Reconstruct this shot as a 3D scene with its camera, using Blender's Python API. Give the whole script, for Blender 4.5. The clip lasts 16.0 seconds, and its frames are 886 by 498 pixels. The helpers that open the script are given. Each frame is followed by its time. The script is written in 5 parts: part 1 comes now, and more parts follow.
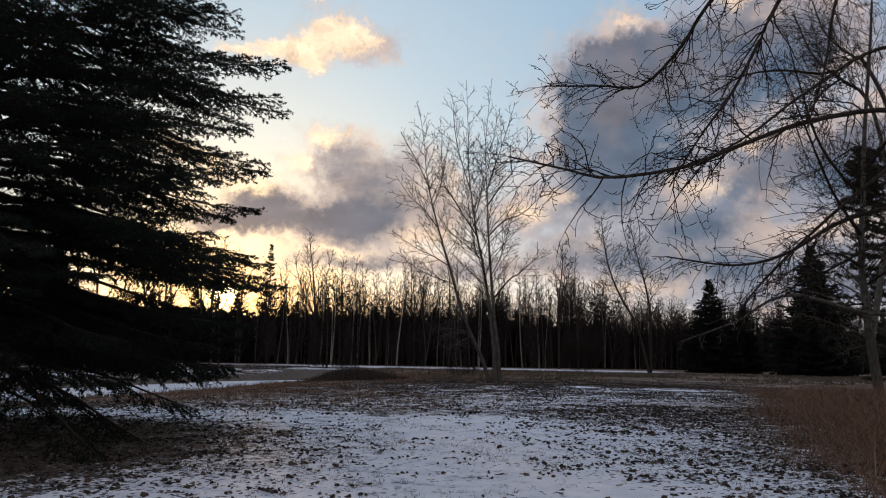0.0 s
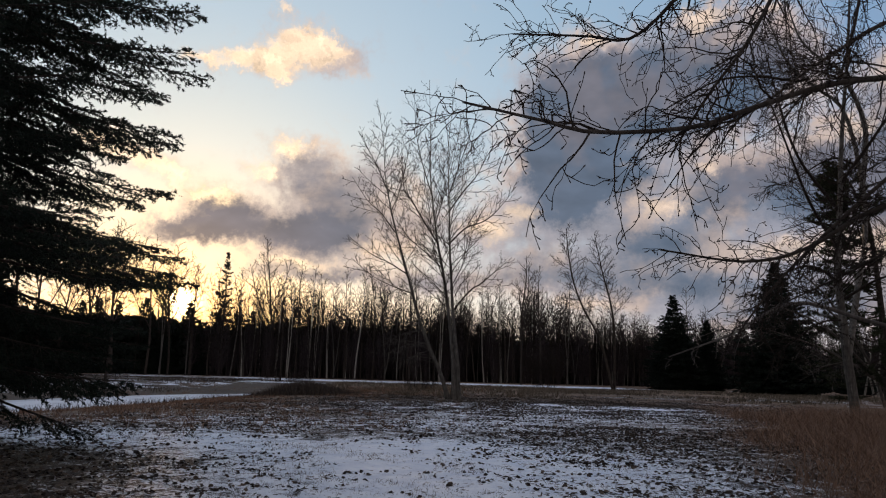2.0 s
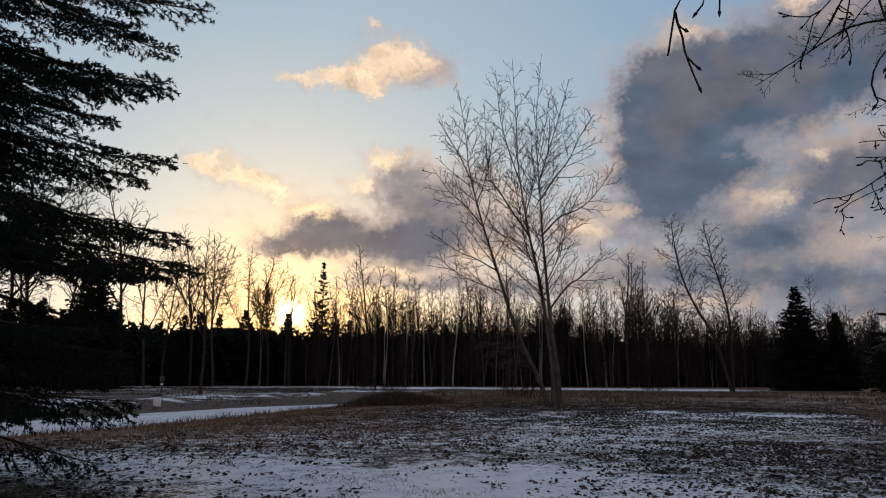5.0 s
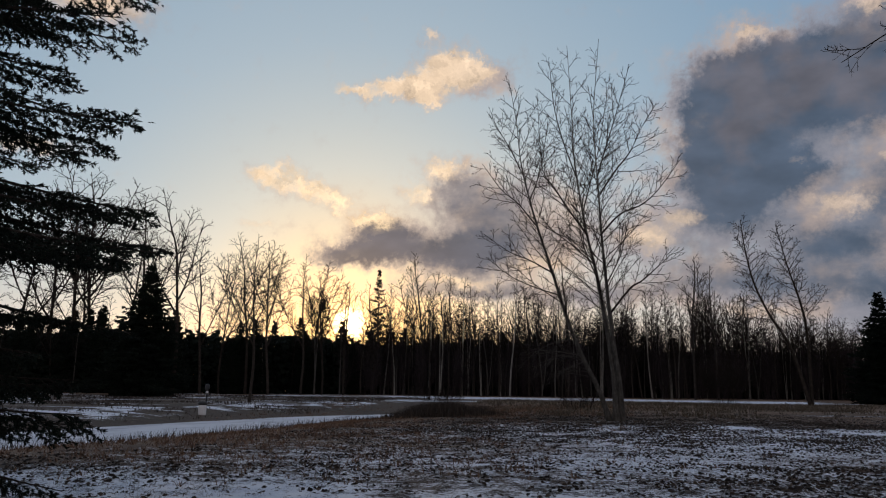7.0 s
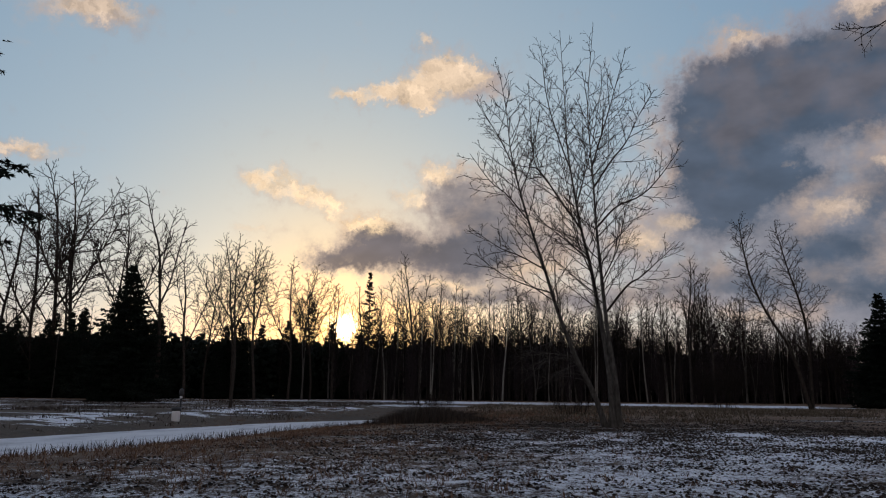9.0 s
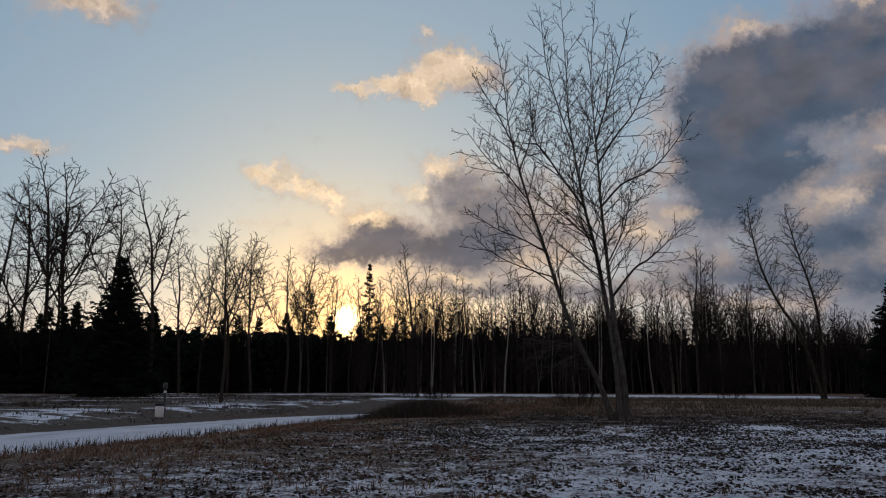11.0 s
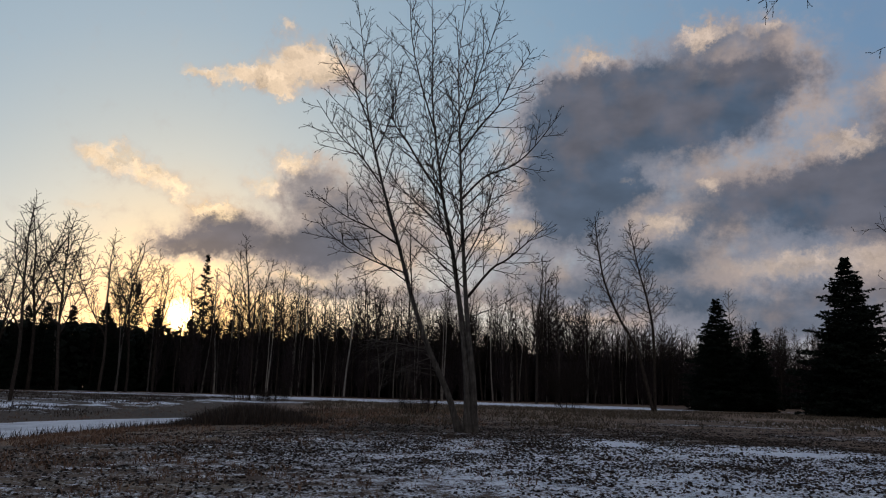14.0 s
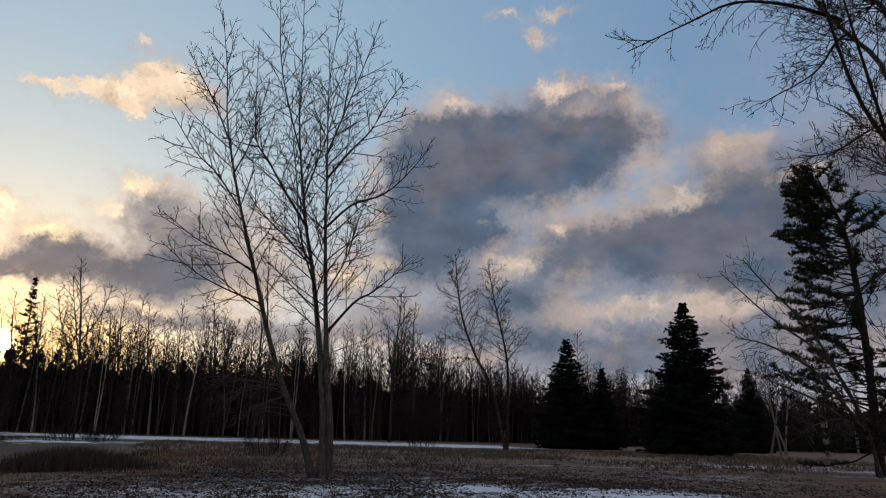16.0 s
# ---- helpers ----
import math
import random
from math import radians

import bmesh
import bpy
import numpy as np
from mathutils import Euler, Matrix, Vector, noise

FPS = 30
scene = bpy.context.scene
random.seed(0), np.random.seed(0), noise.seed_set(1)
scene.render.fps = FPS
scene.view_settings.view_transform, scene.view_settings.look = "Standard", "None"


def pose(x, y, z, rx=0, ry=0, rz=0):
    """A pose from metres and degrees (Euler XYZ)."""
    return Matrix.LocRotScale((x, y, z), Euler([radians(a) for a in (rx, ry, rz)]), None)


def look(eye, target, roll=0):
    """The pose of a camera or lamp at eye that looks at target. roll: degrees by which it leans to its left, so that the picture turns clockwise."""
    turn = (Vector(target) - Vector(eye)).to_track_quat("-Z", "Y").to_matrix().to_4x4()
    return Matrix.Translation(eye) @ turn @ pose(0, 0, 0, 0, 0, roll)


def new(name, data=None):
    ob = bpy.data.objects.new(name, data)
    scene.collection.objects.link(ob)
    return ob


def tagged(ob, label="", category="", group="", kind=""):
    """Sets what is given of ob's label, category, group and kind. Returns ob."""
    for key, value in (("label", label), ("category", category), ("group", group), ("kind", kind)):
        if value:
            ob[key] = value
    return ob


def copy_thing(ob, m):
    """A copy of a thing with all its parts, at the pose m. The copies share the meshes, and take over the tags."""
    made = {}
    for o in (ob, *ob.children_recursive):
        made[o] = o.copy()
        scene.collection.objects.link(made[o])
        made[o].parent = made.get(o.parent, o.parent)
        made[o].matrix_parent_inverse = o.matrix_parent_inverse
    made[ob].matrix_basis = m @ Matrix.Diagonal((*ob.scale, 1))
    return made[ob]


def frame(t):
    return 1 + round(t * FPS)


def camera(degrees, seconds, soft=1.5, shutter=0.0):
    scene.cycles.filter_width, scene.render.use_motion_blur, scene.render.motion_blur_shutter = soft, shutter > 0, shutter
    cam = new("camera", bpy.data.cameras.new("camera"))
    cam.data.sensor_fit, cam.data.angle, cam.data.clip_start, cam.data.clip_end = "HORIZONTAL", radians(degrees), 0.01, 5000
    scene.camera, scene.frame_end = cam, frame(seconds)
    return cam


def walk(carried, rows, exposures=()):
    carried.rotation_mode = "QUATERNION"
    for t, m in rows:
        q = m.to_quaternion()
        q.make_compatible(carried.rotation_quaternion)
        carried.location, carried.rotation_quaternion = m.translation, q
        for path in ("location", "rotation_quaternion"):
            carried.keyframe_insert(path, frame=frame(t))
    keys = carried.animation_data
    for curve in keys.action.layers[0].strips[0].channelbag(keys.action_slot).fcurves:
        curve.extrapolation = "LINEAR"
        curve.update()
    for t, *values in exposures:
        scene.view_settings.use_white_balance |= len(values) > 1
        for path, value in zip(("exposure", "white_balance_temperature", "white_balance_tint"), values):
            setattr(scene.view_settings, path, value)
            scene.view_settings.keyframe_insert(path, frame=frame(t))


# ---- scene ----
cam = camera(62.4, 16.0, soft=1.1)
PATH = [
    (0, (0.485, 1.179, 1.553), (0.435, 3.156, 1.85), 1.0),
    (0.5, (0.539, 1.787, 1.602), (0.517, 3.763, 1.906), 1.3),
    (1, (0.571, 2.425, 1.64), (0.621, 4.397, 1.972), 1.1),
    (1.5, (0.689, 3.004, 1.617), (0.747, 4.975, 1.953), 1.5),
    (2, (0.756, 3.619, 1.589), (0.803, 5.59, 1.925), 1.6),
    (2.5, (0.814, 4.227, 1.565), (0.83, 6.202, 1.876), 1.5),
    (3, (0.892, 4.861, 1.588), (0.853, 6.838, 1.887), 0.6),
    (3.5, (0.936, 5.47, 1.608), (0.877, 7.447, 1.905), -0.2),
    (4, (1.025, 6.025, 1.599), (0.906, 7.998, 1.907), -0.2),
    (4.2, (1.066, 6.248, 1.631), (0.922, 8.218, 1.946), -0.2),
    (6.3, (1.088, 8.677, 1.619), (0.777, 10.616, 1.997), 0.8),
    (6.5, (1.116, 8.938, 1.601), (0.786, 10.875, 1.97), 0.6),
    (7, (1.201, 9.519, 1.648), (0.826, 11.449, 2.018), 0.7),
    (7.5, (1.182, 10.165, 1.64), (0.807, 12.094, 2.012), 1.2),
    (8, (1.22, 10.652, 1.632), (0.845, 12.58, 2.006), 1.1),
    (8.5, (1.235, 11.228, 1.645), (0.868, 13.158, 2.024), 1.0),
    (9, (1.192, 11.718, 1.64), (0.833, 13.649, 2.022), 0.6),
    (11.3, (1.123, 14.207, 1.606), (0.758, 16.14, 1.968), 0.1),
    (11.5, (1.056, 14.365, 1.609), (0.706, 16.29, 2.019), 0.2),
    (12, (0.967, 14.885, 1.631), (0.655, 16.804, 2.103), 0.4),
    (12.5, (0.963, 15.418, 1.603), (0.71, 17.365, 1.985), 1.0),
    (13, (0.945, 16.005, 1.611), (0.831, 17.967, 1.982), 1.2),
    (13.5, (0.9, 16.533, 1.649), (0.851, 18.496, 2.029), 0.9),
    (14, (0.882, 17.034, 1.694), (0.924, 18.997, 2.072), 1.7),
    (14.5, (0.742, 17.434, 1.758), (0.856, 19.394, 2.141), 1.7),
    (15, (0.674, 17.842, 1.779), (0.912, 19.79, 2.168), 1.3),
    (15.5, (0.719, 18.18, 1.817), (0.996, 20.109, 2.27), 1.9),
    (16, (0.723, 18.269, 1.841), (1.145, 20.164, 2.324), 1.7),
]
walk(cam, [(t, look(eye, target, roll)) for t, eye, target, roll in PATH],
     exposures=[(0, 0.58, 6650, 13), (1, 0.54, 6650, 13), (3, 0.47, 6600, 14), (4, 0.38, 6600, 14), (6.5, 0.11, 6500, 13), (8.5, 0.13, 6500, 13), (9, 0.06, 6480, 13), (12.5, -0.05, 6380, 12), (13.5, 0.05, 6400, 12), (14.5, 0.07, 6400, 12), (16, 0.28, 6380, 11)])

# ---- world, sun ----
SUN_AZ, SUN_EL = 18.2, 4.7          # degrees to the left of +y, above the horizon
SUN_DIR = Vector((-math.sin(radians(SUN_AZ)) * math.cos(radians(SUN_EL)),
                  math.cos(radians(SUN_AZ)) * math.cos(radians(SUN_EL)), math.sin(radians(SUN_EL))))
SKY_STRENGTH = 0.035

world = bpy.data.worlds.new("evening_sky")
scene.world = world
world.use_nodes = True
wt = world.node_tree
wt.nodes.clear()


def plug(tree, sock, value):
    if hasattr(value, "is_linked"):
        tree.links.new(value, sock)
    elif value is not None:
        sock.default_value = value


def wm(op, a, b=None, c=None, clamp=False):
    n = wt.nodes.new("ShaderNodeMath")
    n.operation, n.use_clamp = op, clamp
    for k, v in enumerate((a, b, c)):
        plug(wt, n.inputs[k], v)
    return n.outputs[0]


def wv(op, a, b=None, c=None):
    n = wt.nodes.new("ShaderNodeVectorMath")
    n.operation = op
    for k, v in enumerate((a, b, c)):
        plug(wt, n.inputs[k], v)
    return n.outputs["Value"] if op in ("DOT_PRODUCT", "LENGTH") else n.outputs[0]


def wmix(f, a, b):
    n = wt.nodes.new("ShaderNodeMix")
    n.data_type = "RGBA"
    plug(wt, n.inputs[0], f)
    for sock, v in ((n.inputs[6], a), (n.inputs[7], b)):
        plug(wt, sock, (*v, 1.0) if isinstance(v, tuple) else v)
    return n.outputs[2]


def wstep(v, lo, hi):
    n = wt.nodes.new("ShaderNodeMapRange")
    n.interpolation_type = "SMOOTHSTEP"
    plug(wt, n.inputs[0], v)
    n.inputs[1].default_value, n.inputs[2].default_value = lo, hi
    return n.outputs[0]


def wnoise(vec, scale, detail=4.0, rough=0.55):
    n = wt.nodes.new("ShaderNodeTexNoise")
    plug(wt, n.inputs["Vector"], vec)
    n.inputs["Scale"].default_value, n.inputs["Detail"].default_value, n.inputs["Roughness"].default_value = scale, detail, rough
    return n.outputs["Fac"], n.outputs["Color"]


# clouds as soft masses: degrees left of +y, degrees up, half widths, thickness
PUFFS = [  # sunlit heaps
    (10.6, 24.8, 1.7, 1.2, 1.6), (12.8, 23.0, 1.6, 1.0, 1.2), (15.6, 22.9, 1.5, 0.7, 1.1), (18.6, 22.5, 1.4, 0.5, 1.0), (8.2, 23.9, 1.6, 1.0, 1.0), (12.3, 27.0, 0.8, 0.7, 0.7), (12.8, 21.8, 0.8, 0.6, 0.7),
    (24.6, 15.6, 1.8, 0.9, 1.0), (21.6, 14.7, 1.9, 0.9, 1.0), (19.3, 13.9, 1.2, 0.7, 0.8), (25.4, 12.0, 2.0, 0.4, 0.6), (41.8, 16.0, 2.6, 0.5, 0.9),
    (38.5, 26.0, 4.0, 1.0, 1.2), (-19.8, 30.1, 1.2, 0.8, 1.0), (-21.7, 31.8, 1.3, 0.6, 0.9), (-17.7, 31.8, 1.3, 0.4, 0.8), (-4.8, 11.2, 2.0, 0.9, 0.8),
]
LUMPS = [  # sunlit crowns of the grey masses
    (10.9, 17.4, 1.7, 0.8, 0.9), (13.0, 15.3, 1.6, 1.0, 1.0), (17.0, 12.9, 2.0, 0.5, 0.9), (-7.4, 12.8, 2.4, 0.8, 0.8), (-13.2, 25.4, 1.4, 0.5, 0.8),
    (-21.8, 26.4, 1.6, 0.9, 0.9), (-26.6, 26.1, 1.6, 0.8, 0.7), (-21.6, 15.9, 1.0, 0.6, 0.9), (-16.2, 16.0, 1.2, 0.9, 0.25), (-18.2, 12.9, 1.8, 1.0, 1.1),
    (-31.2, 17.7, 2.4, 0.9, 0.9), (-34.9, 20.9, 2.2, 1.2, 0.6), (-27.4, 9.4, 4.5, 1.2, 0.95), (-35.0, 9.6, 4.0, 1.2, 0.8), (-39.9, 18.6, 2.0, 0.6, 0.8),
    (-12.4, 5.6, 4.0, 0.6, 0.7), (10.0, 8.2, 4.0, 0.5, 0.8), (3.0, 9.6, 3.0, 0.7, 0.7), (1.0, 14.0, 2.5, 1.2, 0.5),
]
MASSES_WEST = [
    (15.6, 12.0, 2.1, 1.1, 2.6), (17.9, 10.2, 3.0, 0.8, 2.3), (11.9, 10.3, 3.2, 1.3, 1.6), (8.0, 11.2, 2.8, 1.9, 1.4), (7.2, 23.6, 1.9, 1.0, 1.1),
    (9.4, 16.4, 2.0, 1.2, 1.1), (9.0, 14.2, 3.0, 1.4, 1.3), (4.5, 15.0, 2.6, 2.2, 1.0), (3.0, 11.5, 3.5, 1.3, 0.8), (9.0, 7.3, 6.0, 0.6, 1.1),
]
MASSES_NORTH = [
    (-10.0, 20.6, 2.2, 2.6, 1.7), (-12.6, 22.4, 2.8, 2.0, 2.1), (-17.6, 22.8, 3.8, 2.0, 2.1), (-12.2, 18.2, 3.4, 2.4, 2.2), (-9.2, 16.2, 2.2, 1.7, 1.6),
    (-23.4, 21.6, 3.6, 2.3, 2.1), (-19.2, 20.4, 3.8, 1.8, 2.0), (-27.2, 22.8, 2.8, 1.8, 1.4), (-13.0, 15.0, 2.6, 1.6, 2.2), (-10.4, 12.8, 2.6, 1.0, 1.0),
    (-16.0, 15.8, 1.1, 0.8, 0.9), (-22.2, 26.0, 2.2, 0.9, 1.0), (-27.0, 25.6, 2.0, 0.9, 0.9),
]
MASSES_EAST = [
    (-24.2, 14.6, 3.0, 1.2, 1.2), (-29.0, 14.8, 3.4, 1.6, 1.5), (-33.4, 16.0, 3.4, 2.0, 1.5), (-38.0, 17.2, 3.8, 2.0, 1.4), (-44.0, 18.0, 5.0, 3.2, 1.4),
    (-30.6, 12.6, 3.8, 0.9, 1.1), (-21.4, 12.8, 2.2, 1.0, 0.8), (-17.6, 10.0, 2.6, 1.3, 1.0), (-38.6, 11.4, 5.0, 1.2, 1.0), (-34.6, 21.0, 2.2, 1.0, 0.7),
]
MASSES_LOW = [
    (-1.0, 6.8, 6.0, 0.9, 1.0), (-10.0, 7.8, 5.0, 1.5, 1.0), (-18.0, 7.0, 6.0, 1.2, 1.0), (-27.0, 6.6, 7.0, 1.2, 0.9), (-37.0, 7.0, 7.0, 1.6, 0.9),
    (-45.0, 11.0, 7.0, 3.0, 1.3), (-22.0, 4.6, 9.0, 1.0, 1.0), (-36.0, 4.6, 9.0, 1.2, 1.0), (-60.0, 20.0, 9.0, 6.0, 1.0), (-85.0, 24.0, 12.0, 6.0, 1.0),
    (62.0, 20.0, 9.0, 3.0, 0.8),
]
VEIL = [  # thin broad cloud between the masses
    (4.0, 10.0, 7.0, 3.2, 0.55), (-9.0, 12.0, 8.0, 4.0, 0.8), (-20.0, 10.0, 9.0, 4.0, 0.75), (-32.0, 11.5, 9.0, 4.5, 0.8), (-45.0, 13.0, 10.0, 7.0, 0.8),
    (-14.0, 19.0, 9.0, 5.0, 0.6), (-36.0, 18.5, 6.0, 4.0, 0.6), (-21.0, 16.5, 5.0, 2.5, 0.5), (-24.0, 24.0, 6.0, 3.0, 0.45), (12.0, 9.0, 6.0, 2.4, 0.4),
]

coord = wt.nodes.new("ShaderNodeTexCoord").outputs["Generated"]
sep = wt.nodes.new("ShaderNodeSeparateXYZ")
wt.links.new(coord, sep.inputs[0])
az = wm("MULTIPLY", wm("ARCTAN2", wm("MULTIPLY", sep.outputs[0], -1.0), sep.outputs[1]), 180 / math.pi)
el = wm("MULTIPLY", wm("ARCSINE", sep.outputs[2]), 180 / math.pi)
comb = wt.nodes.new("ShaderNodeCombineXYZ")
wt.links.new(az, comb.inputs[0])
wt.links.new(el, comb.inputs[1])
flat = comb.outputs[0]
_, wob1 = wnoise(flat, 0.22, 3.0)
_, wob2 = wnoise(flat, 0.9, 4.0, 0.6)
warped = wv("ADD", flat, wv("MULTIPLY", wv("SUBTRACT", wob1, (0.5, 0.5, 0.5)), (3.6, 2.2, 0.0)))
warped = wv("ADD", warped, wv("MULTIPLY", wv("SUBTRACT", wob2, (0.5, 0.5, 0.5)), (2.5, 1.9, 0.0)))
_, wob3 = wnoise(flat, 3.2, 4.0, 0.6)
warped = wv("ADD", warped, wv("MULTIPLY", wv("SUBTRACT", wob3, (0.5, 0.5, 0.5)), (1.2, 0.9, 0.0)))


def masses(vec, which):
    total = 0.0
    for a, e, ra, re, w in which:
        q = wv("MULTIPLY_ADD", vec, (1 / ra, 1 / re, 0.0), (-a / ra, -e / re, 0.0))
        d = wv("DOT_PRODUCT", q, q)
        total = wm("MULTIPLY_ADD", wm("POWER", 0.45, d), w, total)
    return total


GREY = MASSES_WEST + MASSES_NORTH + MASSES_EAST + MASSES_LOW + VEIL
fine, _ = wnoise(flat, 0.55, 7.0, 0.62)
grain = wm("MULTIPLY", wm("SUBTRACT", fine, 0.5), 1.8)
grey_mass = masses(warped, GREY)
puff_mass = masses(warped, PUFFS)
lump_mass = masses(warped, LUMPS)
heap = wm("ADD", wm("MULTIPLY", puff_mass, 1.2), wm("MULTIPLY", lump_mass, 0.7))
thick = wm("ADD", wm("ADD", grey_mass, heap), grain)
ahead_mass = masses(wv("ADD", warped, (0.5, 0.7, 0.0)), GREY + PUFFS)
cover = wstep(thick, 0.05, 1.4)
rim = wstep(wm("SUBTRACT", wm("ADD", grey_mass, puff_mass), ahead_mass), 0.05, 0.6)

to_sun = wm("ARCCOSINE", wv("DOT_PRODUCT", wv("NORMALIZE", coord), tuple(SUN_DIR)))
sun_deg = wm("MULTIPLY", to_sun, 180 / math.pi)
near_sun = wm("POWER", 2.718, wm("DIVIDE", sun_deg, -17.0))
low = wm("POWER", 2.718, wm("DIVIDE", wm("MAXIMUM", el, 0.0), -7.0))

sky = wt.nodes.new("ShaderNodeTexSky")
sky.sky_type = "NISHITA"
sky.sun_disc = False
sky.sun_elevation, sky.sun_rotation = radians(SUN_EL), radians(-SUN_AZ)
sky.air_density, sky.dust_density, sky.ozone_density = 1.0, 0.7, 1.5


def wscale(colour, f):
    n = wt.nodes.new("ShaderNodeVectorMath")
    n.operation = "SCALE"
    plug(wt, n.inputs[0], colour)
    plug(wt, n.inputs["Scale"], f)
    return n.outputs[0]


base = wscale(sky.outputs[0], SKY_STRENGTH)
# evening haze: its tone by the angle from the sun
toned = wt.nodes.new("ShaderNodeValToRGB")
wt.links.new(wm("DIVIDE", sun_deg, 120.0), toned.inputs[0])
HAZE = [(0.0, (0.62, 0.37, 0.14)), (0.05, (0.51, 0.42, 0.28)), (0.10, (0.41, 0.44, 0.41)), (0.18, (0.29, 0.37, 0.42)), (0.30, (0.19, 0.288, 0.38)),
        (0.44, (0.127, 0.21, 0.325)), (0.58, (0.19, 0.22, 0.29)), (0.78, (0.27, 0.255, 0.28)), (1.0, (0.26, 0.235, 0.25))]
while len(toned.color_ramp.elements) < len(HAZE):
    toned.color_ramp.elements.new(0.5)
for e, (p, c) in zip(toned.color_ramp.elements, HAZE):
    e.position, e.color = p, (*c, 1.0)
warm_low = wm("MULTIPLY", wm("POWER", 2.718, wm("DIVIDE", wm("MAXIMUM", el, 0.0), -3.6)), wm("POWER", 2.718, wm("DIVIDE", sun_deg, -42.0)))
clear = wv("ADD", wv("ADD", base, toned.outputs[0]), wscale((0.92, 0.34, 0.10), wm("MULTIPLY", warm_low, 1.0)))
lit = wmix(near_sun, (0.52, 0.415, 0.345), (1.65, 1.20, 0.66))
mottle, _ = wnoise(wv("MULTIPLY", flat, (0.6, 1.0, 0.0)), 0.34, 6.0, 0.62)
rough_m = wm("SUBTRACT", mottle, 0.5)
hue, _ = wnoise(wv("ADD", flat, (40.0, 7.0, 0.0)), 0.2, 4.0, 0.55)
slate = wmix(wstep(wm("MULTIPLY_ADD", wstep(az, -28.0, -19.0), wm("MULTIPLY_ADD", el, 0.022, -0.54), wm("ADD", hue, 0.12)), 0.44, 0.68), (0.062, 0.098, 0.150), (0.118, 0.120, 0.146))
shade = wmix(near_sun, slate, (0.165, 0.135, 0.14))
peach = wmix(wstep(hue, 0.42, 0.60), (0.23, 0.25, 0.31), (0.43, 0.345, 0.305))
pale = wmix(near_sun, peach, (0.80, 0.60, 0.42))
deep = wstep(wm("ADD", grey_mass, wm("MULTIPLY", rough_m, 1.7)), 0.55, 2.3)
soft, _ = wnoise(wv("MULTIPLY", flat, (0.55, 1.0, 0.0)), 0.5, 3.0, 0.5)
body_tone = wmix(deep, pale, wscale(shade, wm("MULTIPLY_ADD", soft, 0.9, 0.50)))
lit_amount = wstep(wm("ADD", wm("ADD", wm("ADD", puff_mass, lump_mass), wm("MULTIPLY", rim, 0.25)), wm("MULTIPLY", rough_m, 1.1)), 0.25, 1.15)
lit_amount = wm("MULTIPLY", lit_amount, 0.9)
folds, _ = wnoise(wv("MULTIPLY", warped, (0.8, 1.0, 0.0)), 0.75, 5.0, 0.55)
relief, _ = wnoise(wv("ADD", wv("MULTIPLY", warped, (0.8, 1.0, 0.0)), (0.5, 0.7, 0.0)), 0.75, 5.0, 0.55)
lit = wscale(lit, wm("ADD", wm("MULTIPLY_ADD", folds, 0.7, 0.58), wm("MULTIPLY", wm("SUBTRACT", folds, relief), 0.7)))
cloud = wmix(lit_amount, body_tone, lit)
above = wmix(wm("MULTIPLY", cover, 0.95), clear, cloud)
core = wm("MULTIPLY", wm("POWER", 2.718, wm("MULTIPLY", wm("POWER", wm("DIVIDE", sun_deg, 0.72), 2.0), -1.0)), 18.0)
glow = wm("MULTIPLY", wm("POWER", 2.718, wm("DIVIDE", sun_deg, -1.8)), 0.85)
above = wv("ADD", above, wscale((1.0, 0.70, 0.34), wm("ADD", core, glow)))
ground_tone = wmix(wstep(el, -6.0, -0.5), (0.05, 0.05, 0.05), above)
bg = wt.nodes.new("ShaderNodeBackground")
wt.links.new(ground_tone, bg.inputs[0])
wout = wt.nodes.new("ShaderNodeOutputWorld")
wt.links.new(bg.outputs[0], wout.inputs[0])

sun = new("sun", bpy.data.lights.new("sun", "SUN"))
sun.data.energy, sun.data.angle, sun.data.color = 1.0, radians(0.6), (1.0, 0.62, 0.32)
sun.matrix_world = look(Vector((0, 0, 60)) + SUN_DIR * 40, (0, 0, 60))

# ---- materials ----


def material(name):
    m = bpy.data.materials.new(name)
    m.use_nodes = True
    m.node_tree.nodes.clear()
    out = m.node_tree.nodes.new("ShaderNodeOutputMaterial")
    b = m.node_tree.nodes.new("ShaderNodeBsdfPrincipled")
    m.node_tree.links.new(b.outputs[0], out.inputs[0])
    return m, m.node_tree, b


def node(tree, kind, **values):
    n = tree.nodes.new(kind)
    for key, value in values.items():
        plug(tree, n.inputs[key], value)
    return n


def ramp(tree, fac, stops):
    n = tree.nodes.new("ShaderNodeValToRGB")
    plug(tree, n.inputs[0], fac)
    while len(n.color_ramp.elements) < len(stops):
        n.color_ramp.elements.new(0.5)
    for e, (p, c) in zip(n.color_ramp.elements, stops):
        e.position, e.color = p, (*c, 1.0)
    return n.outputs[0]


def mixed(tree, f, a, b, how="MIX"):
    n = tree.nodes.new("ShaderNodeMix")
    n.data_type, n.blend_type = "RGBA", how
    plug(tree, n.inputs[0], f)
    plug(tree, n.inputs[6], (*a, 1.0) if isinstance(a, tuple) else a)
    plug(tree, n.inputs[7], (*b, 1.0) if isinstance(b, tuple) else b)
    return n.outputs[2]


def math_(tree, op, a, b=None, c=None, clamp=False):
    n = tree.nodes.new("ShaderNodeMath")
    n.operation, n.use_clamp = op, clamp
    for k, v in enumerate((a, b, c)):
        plug(tree, n.inputs[k], v)
    return n.outputs[0]


